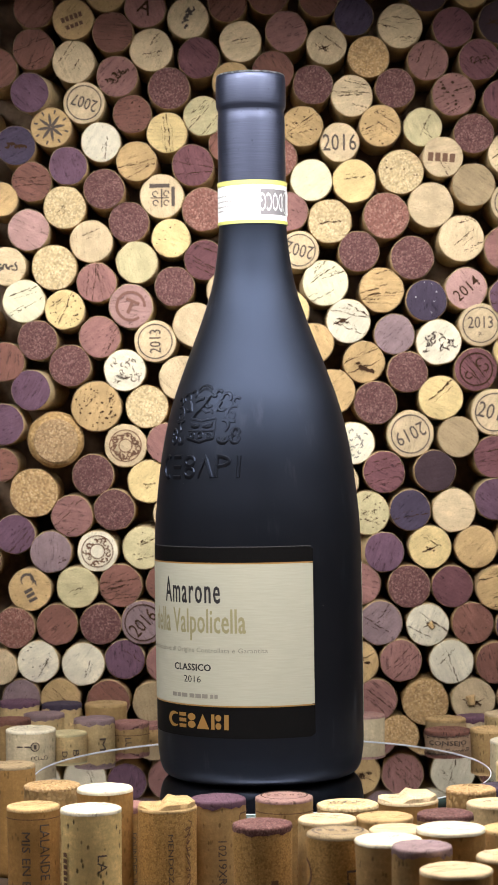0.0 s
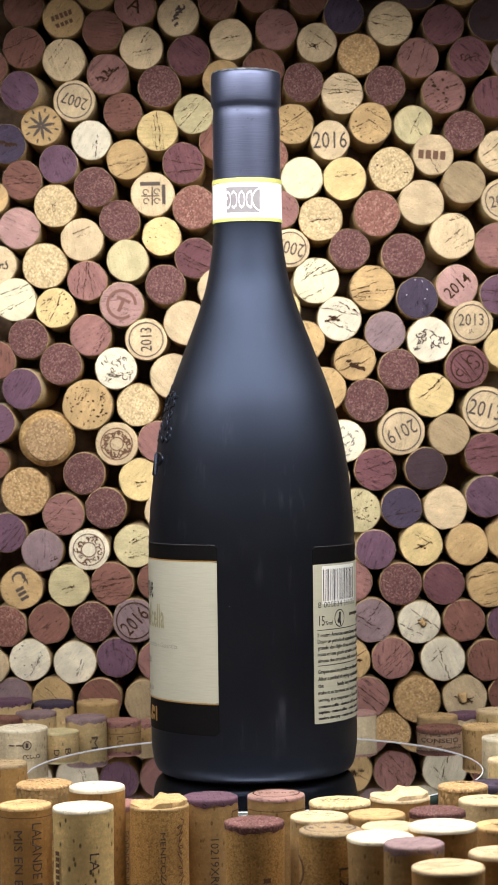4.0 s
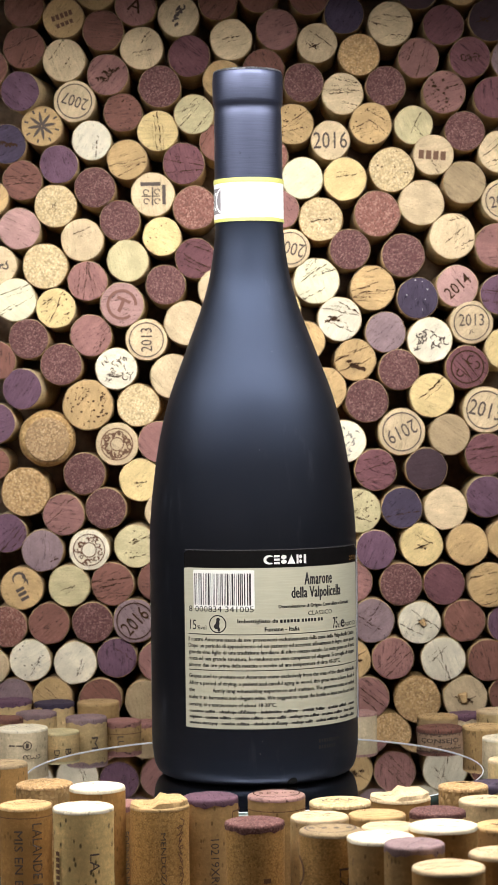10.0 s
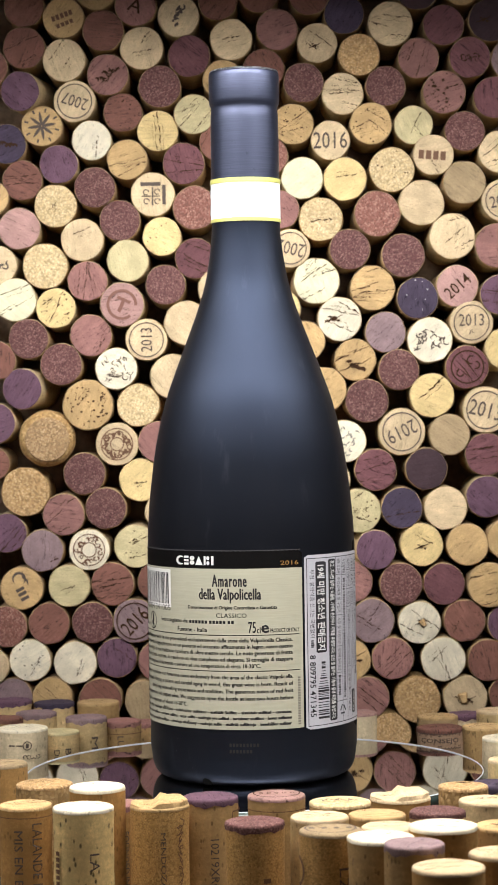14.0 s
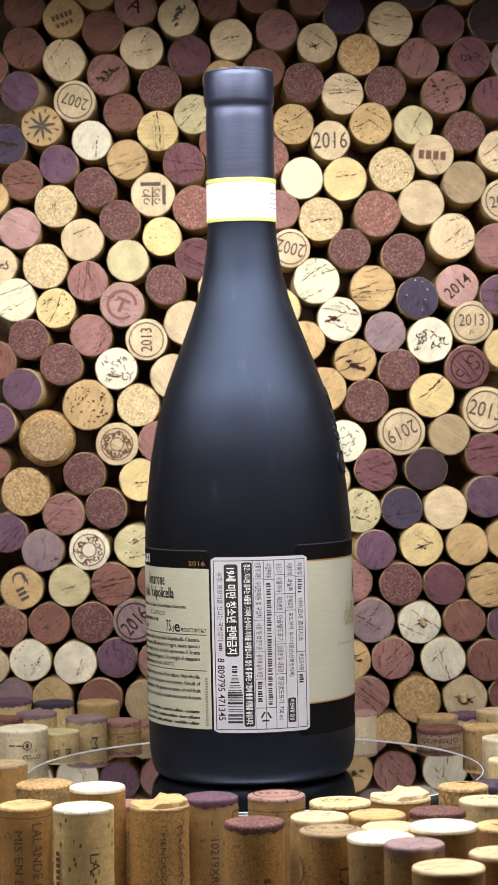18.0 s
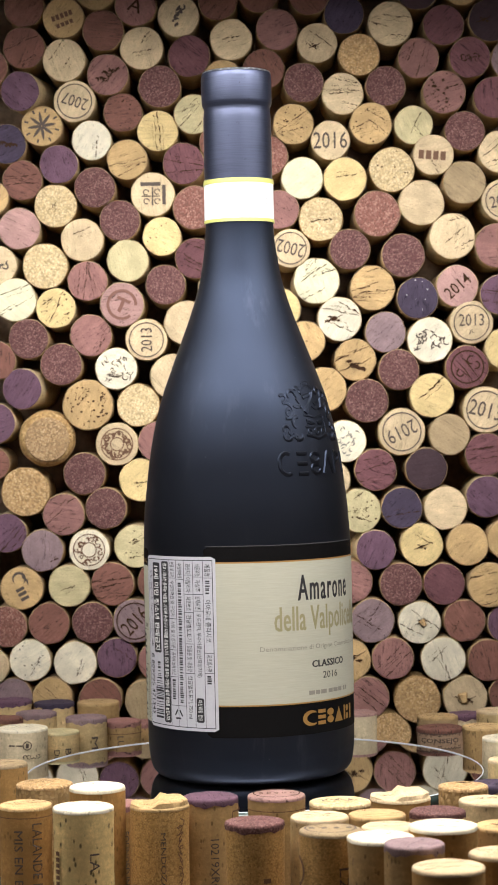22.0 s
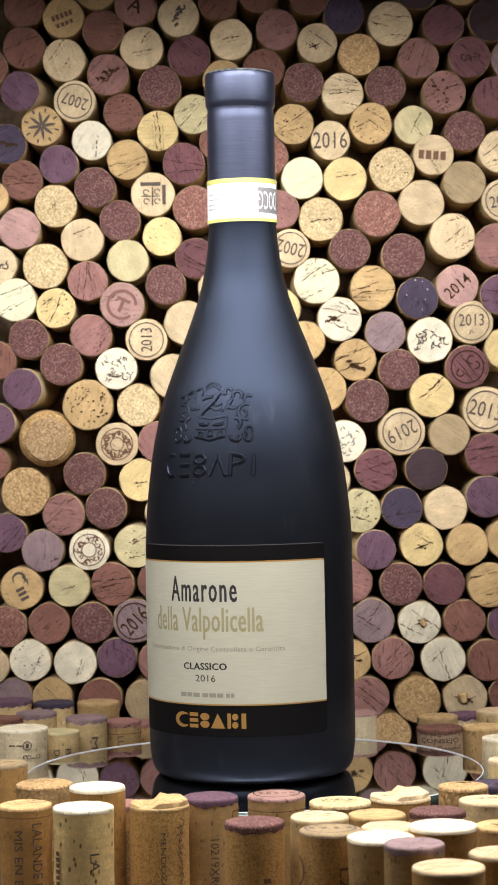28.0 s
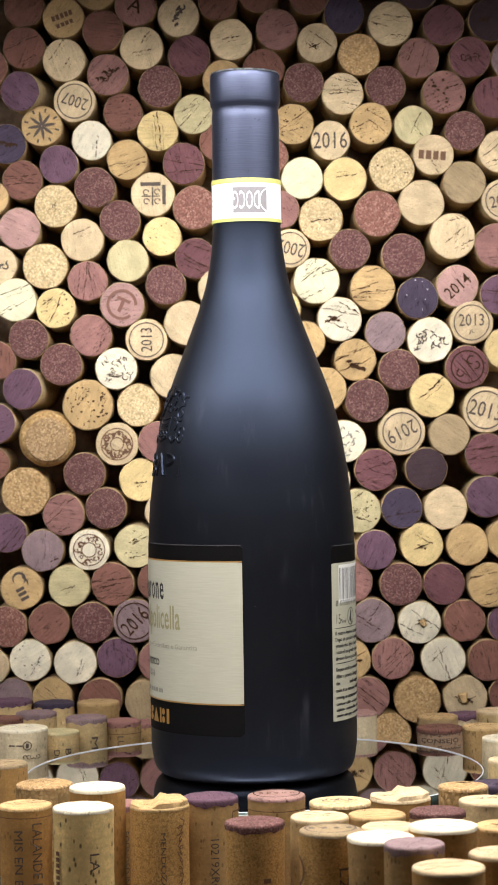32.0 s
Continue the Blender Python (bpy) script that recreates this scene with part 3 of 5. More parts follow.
def bar_code(b0, b1, z0, z1, n, seed, parent, upright=True, lift=L3):
    """Bars of a product code, upright or lying."""
    rng = random.Random(seed)
    w, h = radians(b1 - b0) * 0.0441, z1 - z0
    x, span = 0.0, (w if upright else h)
    while x < span * 0.985:
        bm = bmesh.new()
        t = span / n * rng.choice((0.5, 0.5, 1.0, 1.5))
        if upright:
            rect(bm, -w / 2 + x, -w / 2 + min(span, x + t), -h / 2, h / 2)
        else:
            k = x / span
            s = w / 2 * (1.0 if k < 0.5 else 0.36 if k > 0.8 else 1.0 - 0.64 * (k - 0.5) / 0.3)
            rect(bm, -s, s, -h / 2 + x, -h / 2 + min(span, x + t), 4)
        x += t + span / n * rng.choice((0.5, 0.7, 1.0, 1.4))
        part("code_bar", around(bm, (b0 + b1) / 2, (z0 + z1) / 2, lift), black_ink, parent, "", False)


part("code_field", panel(89.9, 124.1, 0.0736, 0.0894, L2 + 0.00003, corner=0.0001), white_ink, back, "white code panel")
bar_code(90.6, 123.1, 0.075, 0.088, 50, 5, back)
lettered("lettering", "8 000834 341005", 86.8, 123.6, 0.0734, 0.0024, black_ink, back, L3, "product code digits")

# faint lot code, and a black patch for the shade in the mould's notch at the foot
lot_ink = plain("lot_ink", (0.018, 0.018, 0.02), 0.6)
lot = bmesh.new()
for y, n in ((0.0013, 9), (-0.0013, 7)):
    for i in range(n):
        rect(lot, -0.0062 + i * 0.0014, -0.0062 + i * 0.0014 + 0.0009, y - 0.0007, y + 0.0007)
part("lot_code", around(lot, 168.0, 0.0168, 0.0002), lot_ink, bottle, "faint grey bars of a lot code", False)
notch = bmesh.new()
rims = [[notch.verts.new((0.0024 * math.cos(math.pi * k / 10) * q, 0.0030 * math.sin(math.pi * k / 10) * q, 0.0002 * (1 - q))) for k in range(11)] for q in (1.0, 0.6)]
for k in range(10):
    notch.faces.new((rims[0][k], rims[0][k + 1], rims[1][k + 1], rims[1][k]))
notch.faces.new(rims[1])
for v in notch.verts:
    zz = 0.0008 + v.co.y
    a, r = radians(145.0) + v.co.x / 0.042, 0.0396 + 0.75 * min(zz, 0.0038) + 0.0004 + v.co.z
    v.co = (r * math.sin(a), -r * math.cos(a), zz)
part("foot_notch", notch, label_black, bottle, "small black patch for the shaded moulded notch at the foot", False)

# sticker of the importer, set over both labels
S1, S2 = 0.00044, 0.00049
sticker = part("import_sticker", panel(202.1, 254.8, 0.0232, 0.0949, S1, corner=0.0010), sticker_paper, bottle, "white import sticker in Korean")
SB0, SB1, SZ0, SZ1 = 202.1, 254.8, 0.0232, 0.0949


def on_sticker(fx):
    """Angle at a share of the sticker's width."""
    return SB0 + (SB1 - SB0) * fx


def down(s, fx, fy0, fy1, size, mat, label="", bold=0.0):
    """Lettering that runs down the sticker at fx, from fy0 to fy1 of its height."""
    h = SZ1 - SZ0
    bm = words(bmesh.new(), s, 0, 0, h * (fy1 - fy0), size, -90, 1.0, bold)
    part("lettering", around(bm, on_sticker(fx), SZ1 - h * (fy0 + fy1) / 2, S2 + (0.00005 if mat is white_ink else 0)), mat, sticker, label, False)


def field(fx0, fx1, fy0, fy1, mat, name="field", label=""):
    h = SZ1 - SZ0
    part(name, panel(on_sticker(fx0), on_sticker(fx1), SZ1 - h * fy1, SZ1 - h * fy0, S2, corner=0.0004), mat, sticker, label)


def column_bars(fx, fy0, fy1, size, seed, mat):
    """Unreadable small print running down: short bars."""
    rng = random.Random(seed)
    bm = bmesh.new()
    h = SZ1 - SZ0
    y = fy0
    while y < fy1 - 0.01:
        d = rng.uniform(0.005, 0.011)
        rect(bm, -size / 2, size / 2 * rng.uniform(0.6, 1.0), h * (0.5 - min(fy1, y + d)), h * (0.5 - y))
        y += d + rng.choice((0.004, 0.005, 0.010))
    part("fine_print", around(bm, on_sticker(fx), (SZ0 + SZ1) / 2, S2 + (0.00005 if mat is white_ink else 0)), mat, sticker, "bars of small print", False)


edge = bmesh.new()
wS, hS = radians(SB1 - SB0) * 0.0441, SZ1 - SZ0
for y in (-hS / 2 + 0.0012, hS / 2 - 0.0016):
    rect(edge, -wS / 2 + 0.001, wS / 2 - 0.0012, y, y + 0.0003, 12)
for x in (-wS / 2 + 0.001, wS / 2 - 0.0015):
    rect(edge, x, x + 0.0003, -hS / 2 + 0.0012, hS / 2 - 0.0013)
COLS = (0.425, 0.53, 0.635, 0.745, 0.86, 0.965)
for fx in COLS[:-1]:
    rect(edge, wS * (fx - 0.5), wS * (fx - 0.5) + 0.00022, -hS / 2 + 0.0012, hS / 2 - 0.0013)
for a, b, fy in ((0, 1, 0.125), (0, 1, 0.36), (0, 1, 0.54), (0, 1, 0.695), (0, 2, 0.86), (1, 2, 0.13), (2, 3, 0.105), (2, 3, 0.215), (2, 3, 0.32), (2, 3, 0.50),
                 (2, 3, 0.67), (3, 4, 0.115), (3, 4, 0.215), (3, 4, 0.31), (4, 5, 0.12), (4, 5, 0.55), (4, 5, 0.665)):
    rect(edge, wS * (COLS[a] - 0.5), wS * (COLS[b] - 0.5), hS * (0.5 - fy) - 0.00011, hS * (0.5 - fy) + 0.00011, 3)
part("table_grid", around(edge, (SB0 + SB1) / 2, (SZ0 + SZ1) / 2, S2), black_ink, sticker, "thin black table lines", False)
field(0.135, 0.275, 0.04, 0.565, black_ink, "warning_field", "black warning field")
down("19세 미만 청소년 판매금지", 0.205, 0.06, 0.55, 0.0042, white_ink, "bold white Korean warning print", 0.02)
down("부정, 불량식품 신고는 국번없이", 0.088, 0.085, 0.475, 0.0024, black_ink, "small Korean print")
column_bars(0.088, 0.49, 0.54, 0.0016, 4, black_ink)
down("8 809795 471345", 0.088, 0.575, 0.93, 0.0030, black_ink, "product code digits", 0.01)
h_code = SZ1 - SZ0
bar_code(on_sticker(0.15), on_sticker(0.30), SZ1 - h_code * 0.945, SZ1 - h_code * 0.61, 40, 9, sticker, False, S2)
field(0.312, 0.418, 0.03, 0.965, black_ink, "notice_field", "black notice column")
down("경고 : 지나친 음주는 뇌졸중, 기억력 손상이나 치매를 유발합니다. 임신 중 음주는 기형아 출생 위험을 높입니다.", 0.365, 0.04, 0.955, 0.0029, white_ink, "bold white Korean notice", 0.02)
CELLS = [
    (0, 0.035, 0.118, "반품 및 교환"), (0, 0.14, 0.345, "수입판매원 및 구입처"), (0, 0.375, 0.53, "사용 및 보관기준"), (0, 0.555, 0.685, "음지에 눕혀 보관"),
    (1, 0.038, 0.122, "수입판매원"), (2, 0.04, 0.095, "원산지"), (2, 0.118, 0.205, "이탈리아"), (2, 0.23, 0.31, "제조번호"), (2, 0.335, 0.485, "한글별도표기"),
    (2, 0.51, 0.66, "알콜분 및 내용량"), (2, 0.685, 0.93, "한글별도표기, 750 ml"), (3, 0.04, 0.108, "식품유형"), (3, 0.13, 0.20, "과실주"),
    (3, 0.225, 0.30, "원재료명"), (3, 0.325, 0.69, "포도원액, 무수아황산(산화방지제)"), (4, 0.04, 0.11, "제품명"), (4, 0.245, 0.49, "아마로네 클라시코"),
    (4, 0.56, 0.655, "제조회사명"),
]
for col, y0, y1, line in CELLS:
    down(line, (COLS[col] + COLS[col + 1]) / 2, y0, y1, 0.0025, black_ink, "small Korean print", 0.006)
for col, y0, y1, seed in ((1, 0.15, 0.845, 22), (0, 0.71, 0.845, 23), (4, 0.135, 0.23, 25), (4, 0.68, 0.74, 26)):
    column_bars((COLS[col] + COLS[col + 1]) / 2, y0, y1, 0.0020, seed, black_ink)
field(0.76, 0.845, 0.81, 0.95, black_ink, "notice_field", "small black notice field")
down("이산화황 함유", 0.803, 0.82, 0.94, 0.0020, white_ink, "white Korean print")
recycle = bmesh.new()
for i in range(3):
    a = radians(90 + 120 * i)
    b = radians(90 + 120 * (i + 1))
    strip(recycle, [(0.0030 * (math.cos(a) * 0.8 + math.cos(b) * 0.2), 0.0030 * (math.sin(a) * 0.8 + math.sin(b) * 0.2)),
                    (0.0030 * (math.cos(a) * 0.25 + math.cos(b) * 0.75), 0.0030 * (math.sin(a) * 0.25 + math.sin(b) * 0.75))], 0.0007)
part("recycling_mark", around(recycle, on_sticker(0.53), SZ1 - h_code * 0.912, S2), black_ink, sticker, "three-armed recycling mark", False)

# tax strip round the neck
NR = 0.0146
strip_band = part("neck_strip", lathe([(NR + 0.0001, 0.2348), (NR + 0.0003, 0.2348), (NR + 0.0002, 0.2527), (NR, 0.2527)], 96), band_white, bottle, "white paper tax strip")
part("yellow_edge", lathe([(NR + 0.0003, 0.2510), (NR + 0.00045, 0.2510), (NR + 0.0004, 0.2529), (NR + 0.0001, 0.2529)], 96), band_yellow, strip_band, "yellow printed edge")
part("yellow_edge", lathe([(NR + 0.0003, 0.2346), (NR + 0.00045, 0.2346), (NR + 0.0004, 0.2360), (NR + 0.0003, 0.2360)], 96), band_yellow, strip_band, "yellow printed edge")


def on_neck(bm, beta, z, lift):
    return around(bm, beta, z, lift, NR)


part("grey_panel", on_neck(rect(bmesh.new(), -0.0068, 0.0078, -0.0054, 0.0054, 14), 40.0, 0.2436, 0.00036), band_grey, strip_band, "grey printed panel", False)
part("lettering", on_neck(words(bmesh.new(), "DOCG", 0, 0, 0.0112, 0.0078, 180), 35.0, 0.2436, 0.00048), band_white, strip_band, "white DOCG lettering, upside down", False)
seal = bmesh.new()
seal.faces.new([seal.verts.new((0.0050 * math.cos(a), 0.0054 * math.sin(a), 0)) for a in (2 * math.pi * i / 28 for i in range(28))])
bmesh.ops.triangulate(seal, faces=seal.faces[:])
part("seal", on_neck(seal, 76.0, 0.2436, 0.00055), band_white, strip_band, "round white seal", False)
tiny = bmesh.new()
for k, (y, n) in enumerate(((0.0022, 9), (0.0, 12), (-0.0022, 12), (-0.004, 8))):
    for i in range(n):
        rect(tiny, -0.006 + i * 0.00105, -0.006 + i * 0.00105 + 0.0006, y, y + 0.0006)
part("fine_print", on_neck(tiny, 300.0, 0.2440, 0.00042), grey_ink, strip_band, "faint bars of small print", False)
part("strip_end", on_neck(rect(bmesh.new(), -0.0005, 0.0075, -0.0091, -0.0078, 6), 152.0, 0.2440, 0.0005), band_yellow, strip_band, "overlapping end of the strip", False)


# raised crest and name moulded in the shoulder
def tube(bm, pts, r, beta, z, n=6):
    """Half-sunk rounded bead along points given as arc length and height on the shoulder."""
    rings = []
    for i, (x, y) in enumerate(pts):
        a0, b0 = pts[max(0, i - 1)], pts[min(len(pts) - 1, i + 1)]
        d = Vector((b0[0] - a0[0], b0[1] - a0[1])).normalized()
        ring = []
        for k in range(n):
            q = 2 * math.pi * k / n
            sx, sy, up_ = x - d.y * r * math.cos(q), y + d.x * r * math.cos(q), r * 0.72 * math.sin(q)
            zz = z + sy
            rr = radius_at(zz)
            ang = radians(beta) + sx / rr
            ring.append(bm.verts.new(((rr + up_) * math.sin(ang), -(rr + up_) * math.cos(ang), zz + up_ * 0.3)))
        rings.append(ring)
    for p, q in zip(rings, rings[1:]):
        for k in range(n):
            bm.faces.new((p[k], p[(k + 1) % n], q[(k + 1) % n], q[k]))
    for ring, flip in ((rings[0], True), (rings[-1], False)):
        bm.faces.new(ring[::-1] if flip else ring)
    return bm


CREST_B, CREST_Z = 323.3, 0.1535
crest = bmesh.new()
mm = 0.001


def bead(pts, r):
    tube(crest, [(x * mm, y * mm) for x, y in pts], r * mm, CREST_B, CREST_Z)


for sx in (-1, 1):
    # scrolls and leaves to both sides
    for cx, cy, r, a0, a1, t in ((15.0, 5.6, 1.5, 30, 300, 0.75), (14.6, 0.4, 3.2, 70, 290, 0.85), (13.4, -0.4, 1.5, 250, 470, 0.7), (10.4, 7.0, 1.9, 200, -40, 0.85),
                                 (9.0, 3.8, 2.0, 150, 330, 0.8), (16.4, -7.4, 1.5, -30, 250, 0.75), (16.4, -10.2, 1.7, 110, 400, 0.75), (11.0, -9.6, 2.1, 170, 380, 0.9),
                                 (10.4, -4.6, 2.4, -60, 100, 0.85), (6.6, 8.6, 1.5, 20, 230, 0.8), (12.6, -10.8, 1.2, 0, 270, 0.7)):
        bead([(sx * x, y) for x, y in arc(cx, cy, r, a0, a1, 10)], t)
    bead(((sx * 8.4, 5.6), (sx * 7.2, 3.6), (sx * 6.4, 1.4)), 0.95)
    bead(((sx * 1.0, -4.6), (sx * 3.2, -4.0), (sx * 5.6, -3.6)), 0.7)
    bead(((sx * 1.0, -4.8), (sx * 3.4, -5.2), (sx * 5.4, -4.4)), 0.6)
    bead(arc(sx * 4.4, -8.4, 1.1, 0, 330, 8), 0.6)
# crown and its beads
bead(arc(-0.4, 8.2, 4.2, 35, 145, 10), 0.55)
bead(arc(-0.4, 6.6, 4.2, 40, 140, 10), 0.45)
for x in (-3.2, -1.8, -0.4, 1.0, 2.4):
    bead(((x, 11.6 - abs(x + 0.4) * 0.2), (x, 12.6 - abs(x + 0.4) * 0.25)), 0.5)
# rampant beast leaning over the shield
bead(((-5.0, -0.6), (-3.4, 1.4), (-1.6, 2.8), (0.4, 4.8), (2.0, 7.4)), 1.35)
bead(((-4.8, 5.6), (-2.6, 6.6), (-0.2, 6.8)), 0.9)
bead(((0.4, 4.6), (2.4, 3.2), (4.2, 4.0)), 0.8)
bead(((-0.6, 2.6), (1.6, 1.2), (4.0, 1.8), (5.0, 0.6)), 0.8)
bead(((2.2, 7.4), (3.4, 8.6), (4.6, 7.6)), 0.8)
# shield
bead(((-6.4, -1.4), (-3.0, -1.9), (0.0, -2.5), (3.0, -1.9), (6.8, -1.4)), 0.6)
bead(((6.8, -1.6), (7.0, -5.6), (6.8, -9.8)), 0.45)
bead(((-6.6, -6.6), (0.0, -7.0), (6.4, -6.6)), 0.5)
bead(arc(0.0, -8.2, 1.3, 0, 330, 10), 0.65)
bead(((-6.8, -9.8), (-3.4, -10.4), (0.0, -11.4), (3.4, -10.4), (6.8, -9.8)), 0.75)
part("crest", crest, glass_black, bottle, "moulded crest in the glass")
NAME_B = 323.3
for i, (x, w) in enumerate(((-19.2, 6.6), (-11.6, 5.0), (-4.2, 5.0), (4.0, 7.0), (12.2, 5.4), (19.0, 1.2))):
    bm = bmesh.new()
    if i == 0:
        runs = [[(x + w / 2 * math.cos(radians(q)), 4.4 * math.sin(radians(q))) for q in range(60, 301, 10)]]
    elif i == 1:
        runs = [[(x - w / 2 + w * k / 4, y) for k in range(5)] for y in (4.2, 0.0, -4.2)]
    elif i == 2:
        runs = [[(x + w / 2 * math.cos(radians(q)), y + 1.9 * math.sin(radians(q))) for q in range(0, 361, 20)] for y in (2.3, -2.3)]
    elif i == 3:
        runs = [[(x - w / 2 + w / 2 * k / 6, -4.4 + 8.8 * k / 6) for k in range(7)] + [(x + w / 2 * k / 6, 4.4 - 8.8 * k / 6) for k in range(1, 7)]]
    elif i == 4:
        runs = [[(x - w / 2, -4.4 + 1.1 * k) for k in range(9)], [(x - w / 2 + w * math.cos(radians(q)), 2.2 + 2.1 * math.sin(radians(q))) for q in range(90, -91, -15)]]
    else:
        runs = [[(x, -4.4 + 1.1 * k) for k in range(9)]]
    for pts in runs:
        tube(bm, [(p * mm, q * mm) for p, q in pts], 0.95 * mm, NAME_B, 0.1320)
    part("raised_mark", bm, glass_black, bottle, "raised moulded mark")


# ---- corks ----
CORK_R, CORK_L = 0.0112, 0.044
WALL_L = 0.0395         # how far a wall cork stands out of the board
MESHES = {}


def cork_body(side, kind):
    """Side of a cork, origin at its foot, unit radius CORK_R, with a worn rounded edge."""
    key = (side.name, kind)
    if key not in MESHES:
        prof = [(0.0, 0.0), (0.92, 0.0), (0.985, 0.0008), (1.0, 0.0022), (0.99, 0.012), (0.975, 0.022), (0.985, 0.033),
                (1.0, CORK_L - 0.0016), (0.99, CORK_L - 0.0005), (0.972, CORK_L - 0.0001)]
        bm = lathe([(r * CORK_R, z) for r, z in prof], 36)
        for v in bm.verts:
            d = noise.noise(Vector((v.co.x * 170 + kind * 3.7, v.co.y * 170, kind * 2.0 + (v.co.z - CORK_L) * 60)))
            k = 1 + 0.035 * d
            v.co.x, v.co.y = v.co.x * k, v.co.y * k
            if v.co.z > CORK_L * 0.8:
                v.co.z += 0.00025 * noise.noise(Vector((v.co.x * 260, v.co.y * 260, kind * 5.0)))
        MESHES[key] = mesh_of("cork_side", bm, side)
    return MESHES[key]


def ring_line(ob, angle, z, width=0.0003, step=False):
    """A printed line round a cork's side, at a height; with step it drops half way."""
    pts = [(-0.016 + 0.001 * i, 0.0) for i in range(33)]
    if step:
        pts = [(-0.016 + 0.001 * i, 0.0) for i in range(12)] + [(-0.0045, -0.0008), (-0.0045, -0.006), (-0.0045, -0.012), (-0.0045, -0.028)]
        pts = [(-x, y) for x, y in pts]
    side_print(ob, strip(bmesh.new(), pts, width), angle, z, "thin printed line")


STAINED = ("red", "plum", "purple", "violet", "rose", "mauve", "dark", "wine")     # the stain runs over the edge


def cork_face(end, kind, swell=0.0002):
    """Sawn end of a cork: slightly domed and uneven, seated in the rim of the side."""
    key = (end.name, kind, swell)
    if key not in MESHES:
        prof = [(0.0, 0.0), (0.3, 0.0), (0.6, 0.0), (0.83, 0.0), (0.92, -0.00005), (0.96, -0.00018), (0.972, -0.0006)]
        if swell > 0.0003:
            prof = prof[:4] + [(0.90, 0.0), (0.95, -0.0001), (0.985, -0.0003), (1.003, -0.0008), (1.008, -0.0014)] + ([(1.008, -0.0024)] if end.name.split("_")[0] in STAINED else [])
        bm = lathe([(r * CORK_R, z) for r, z in prof][::-1], 36)
        for v in bm.verts:
            rr = math.hypot(v.co.x, v.co.y) / CORK_R
            k = 1 + 0.035 * noise.noise(Vector((v.co.x / rr * 170 + kind * 3.7, v.co.y / rr * 170, kind * 2.0))) if rr > 0.05 else 1
            v.co.x, v.co.y = v.co.x * k, v.co.y * k
            if rr > 1.0 and v.co.z < -0.002:
                v.co.z += 0.0013 * noise.noise(Vector((v.co.x * 330, v.co.y * 330, kind * 3.0)))
            v.co.z += 0.00022 + swell * (1 - min(1, rr) ** 4) * noise.noise(Vector((v.co.x * 330, v.co.y * 330, kind * 7.0)))
        MESHES[key] = mesh_of("cork_end", bm, end)
    return MESHES[key]


COUNT = [0]


def cork(m, r, key, words_about, group, chips=(), marks=None, side=None, length=None, name="wine_cork", swell=0.0002):
    """One cork with its end face; chips are fissures on the end, marks draws its print."""
    end, words_of, own_side = TONES[key]
    COUNT[0] += 1
    kind = COUNT[0] % 5
    ob = new(name, cork_body(side or own_side, kind))
    k = r / CORK_R
    ob.matrix_world = m @ Matrix.Diagonal((k, k, (length or CORK_L) / CORK_L, 1))
    tagged(ob, words_of + " " + words_about, "cork", group)
    face = part("end_face", cork_face(end, kind, swell), end, ob)
    face.matrix_basis = pose(0, 0, CORK_L + (0.0001 if swell > 0.0003 else 0.0))
    if chips:
        rng = random.Random(COUNT[0])
        bm = bmesh.new()
        for x0, y0, x1, y1 in chips:
            dx, dy = x1 - x0, y1 - y0
            size = math.hypot(dx, dy) + 0.001
            nx, ny = -dy / size, dx / size
            for shift, a, b, wide in ((0.0, -0.2, 1.2, 0.045), (rng.choice((-1, 1)) * rng.uniform(0.10, 0.24), rng.uniform(-0.2, 0.3), rng.uniform(0.6, 1.1), 0.02)):
                u, wander = a, 0.0
                while u < b:
                    end_u, pts = u + rng.uniform(0.2, 0.6), []
                    for i in range(9):
                        wander = wander * 0.7 + rng.uniform(-0.026, 0.026)
                        q = u + (min(end_u, b) - u) * i / 8
                        x, y = x0 + dx * q + nx * (shift + wander), y0 + dy * q + ny * (shift + wander)
                        k = min(1.0, 0.93 / max(0.01, math.hypot(x, y)))
                        pts.append((x * k * CORK_R, y * k * CORK_R))
                    strip(bm, pts, wide * rng.uniform(0.5, 1.2) * CORK_R, True)
                    u = end_u + rng.uniform(0.0, 0.12)
            for _ in range(3):
                u, q, r = rng.uniform(0, 1), rng.uniform(-0.07, 0.07), rng.uniform(0.02, 0.045)
                x, y = x0 + dx * u + nx * q, y0 + dy * u + ny * q
                if math.hypot(x, y) < 0.85:
                    bm.faces.new([bm.verts.new(((x + r * rng.uniform(0.6, 1.2) * math.cos(6.28 * k / 7)) * CORK_R, (y + r * rng.uniform(0.4, 1.0) * math.sin(6.28 * k / 7)) * CORK_R, 0)) for k in range(7)])
        crack = part("fissure", bm, crack_mat, face, "", False)
        crack.matrix_basis = pose(0, 0, 0.0006)
        tagged(crack, "dark open fissures", kind="stuff")
    if marks:
        bm, mat, label = marks
        if mat is ink and key in ("red", "plum", "violet", "purple", "dark", "rose", "rgrain", "mauve", "pink"):
            mat = crack_mat
        for v in bm.verts:
            v.co.x, v.co.y = v.co.x * CORK_R, v.co.y * CORK_R
        part("print", bm, mat, face, label, False).matrix_basis = pose(0, 0, 0.00065)
    return ob


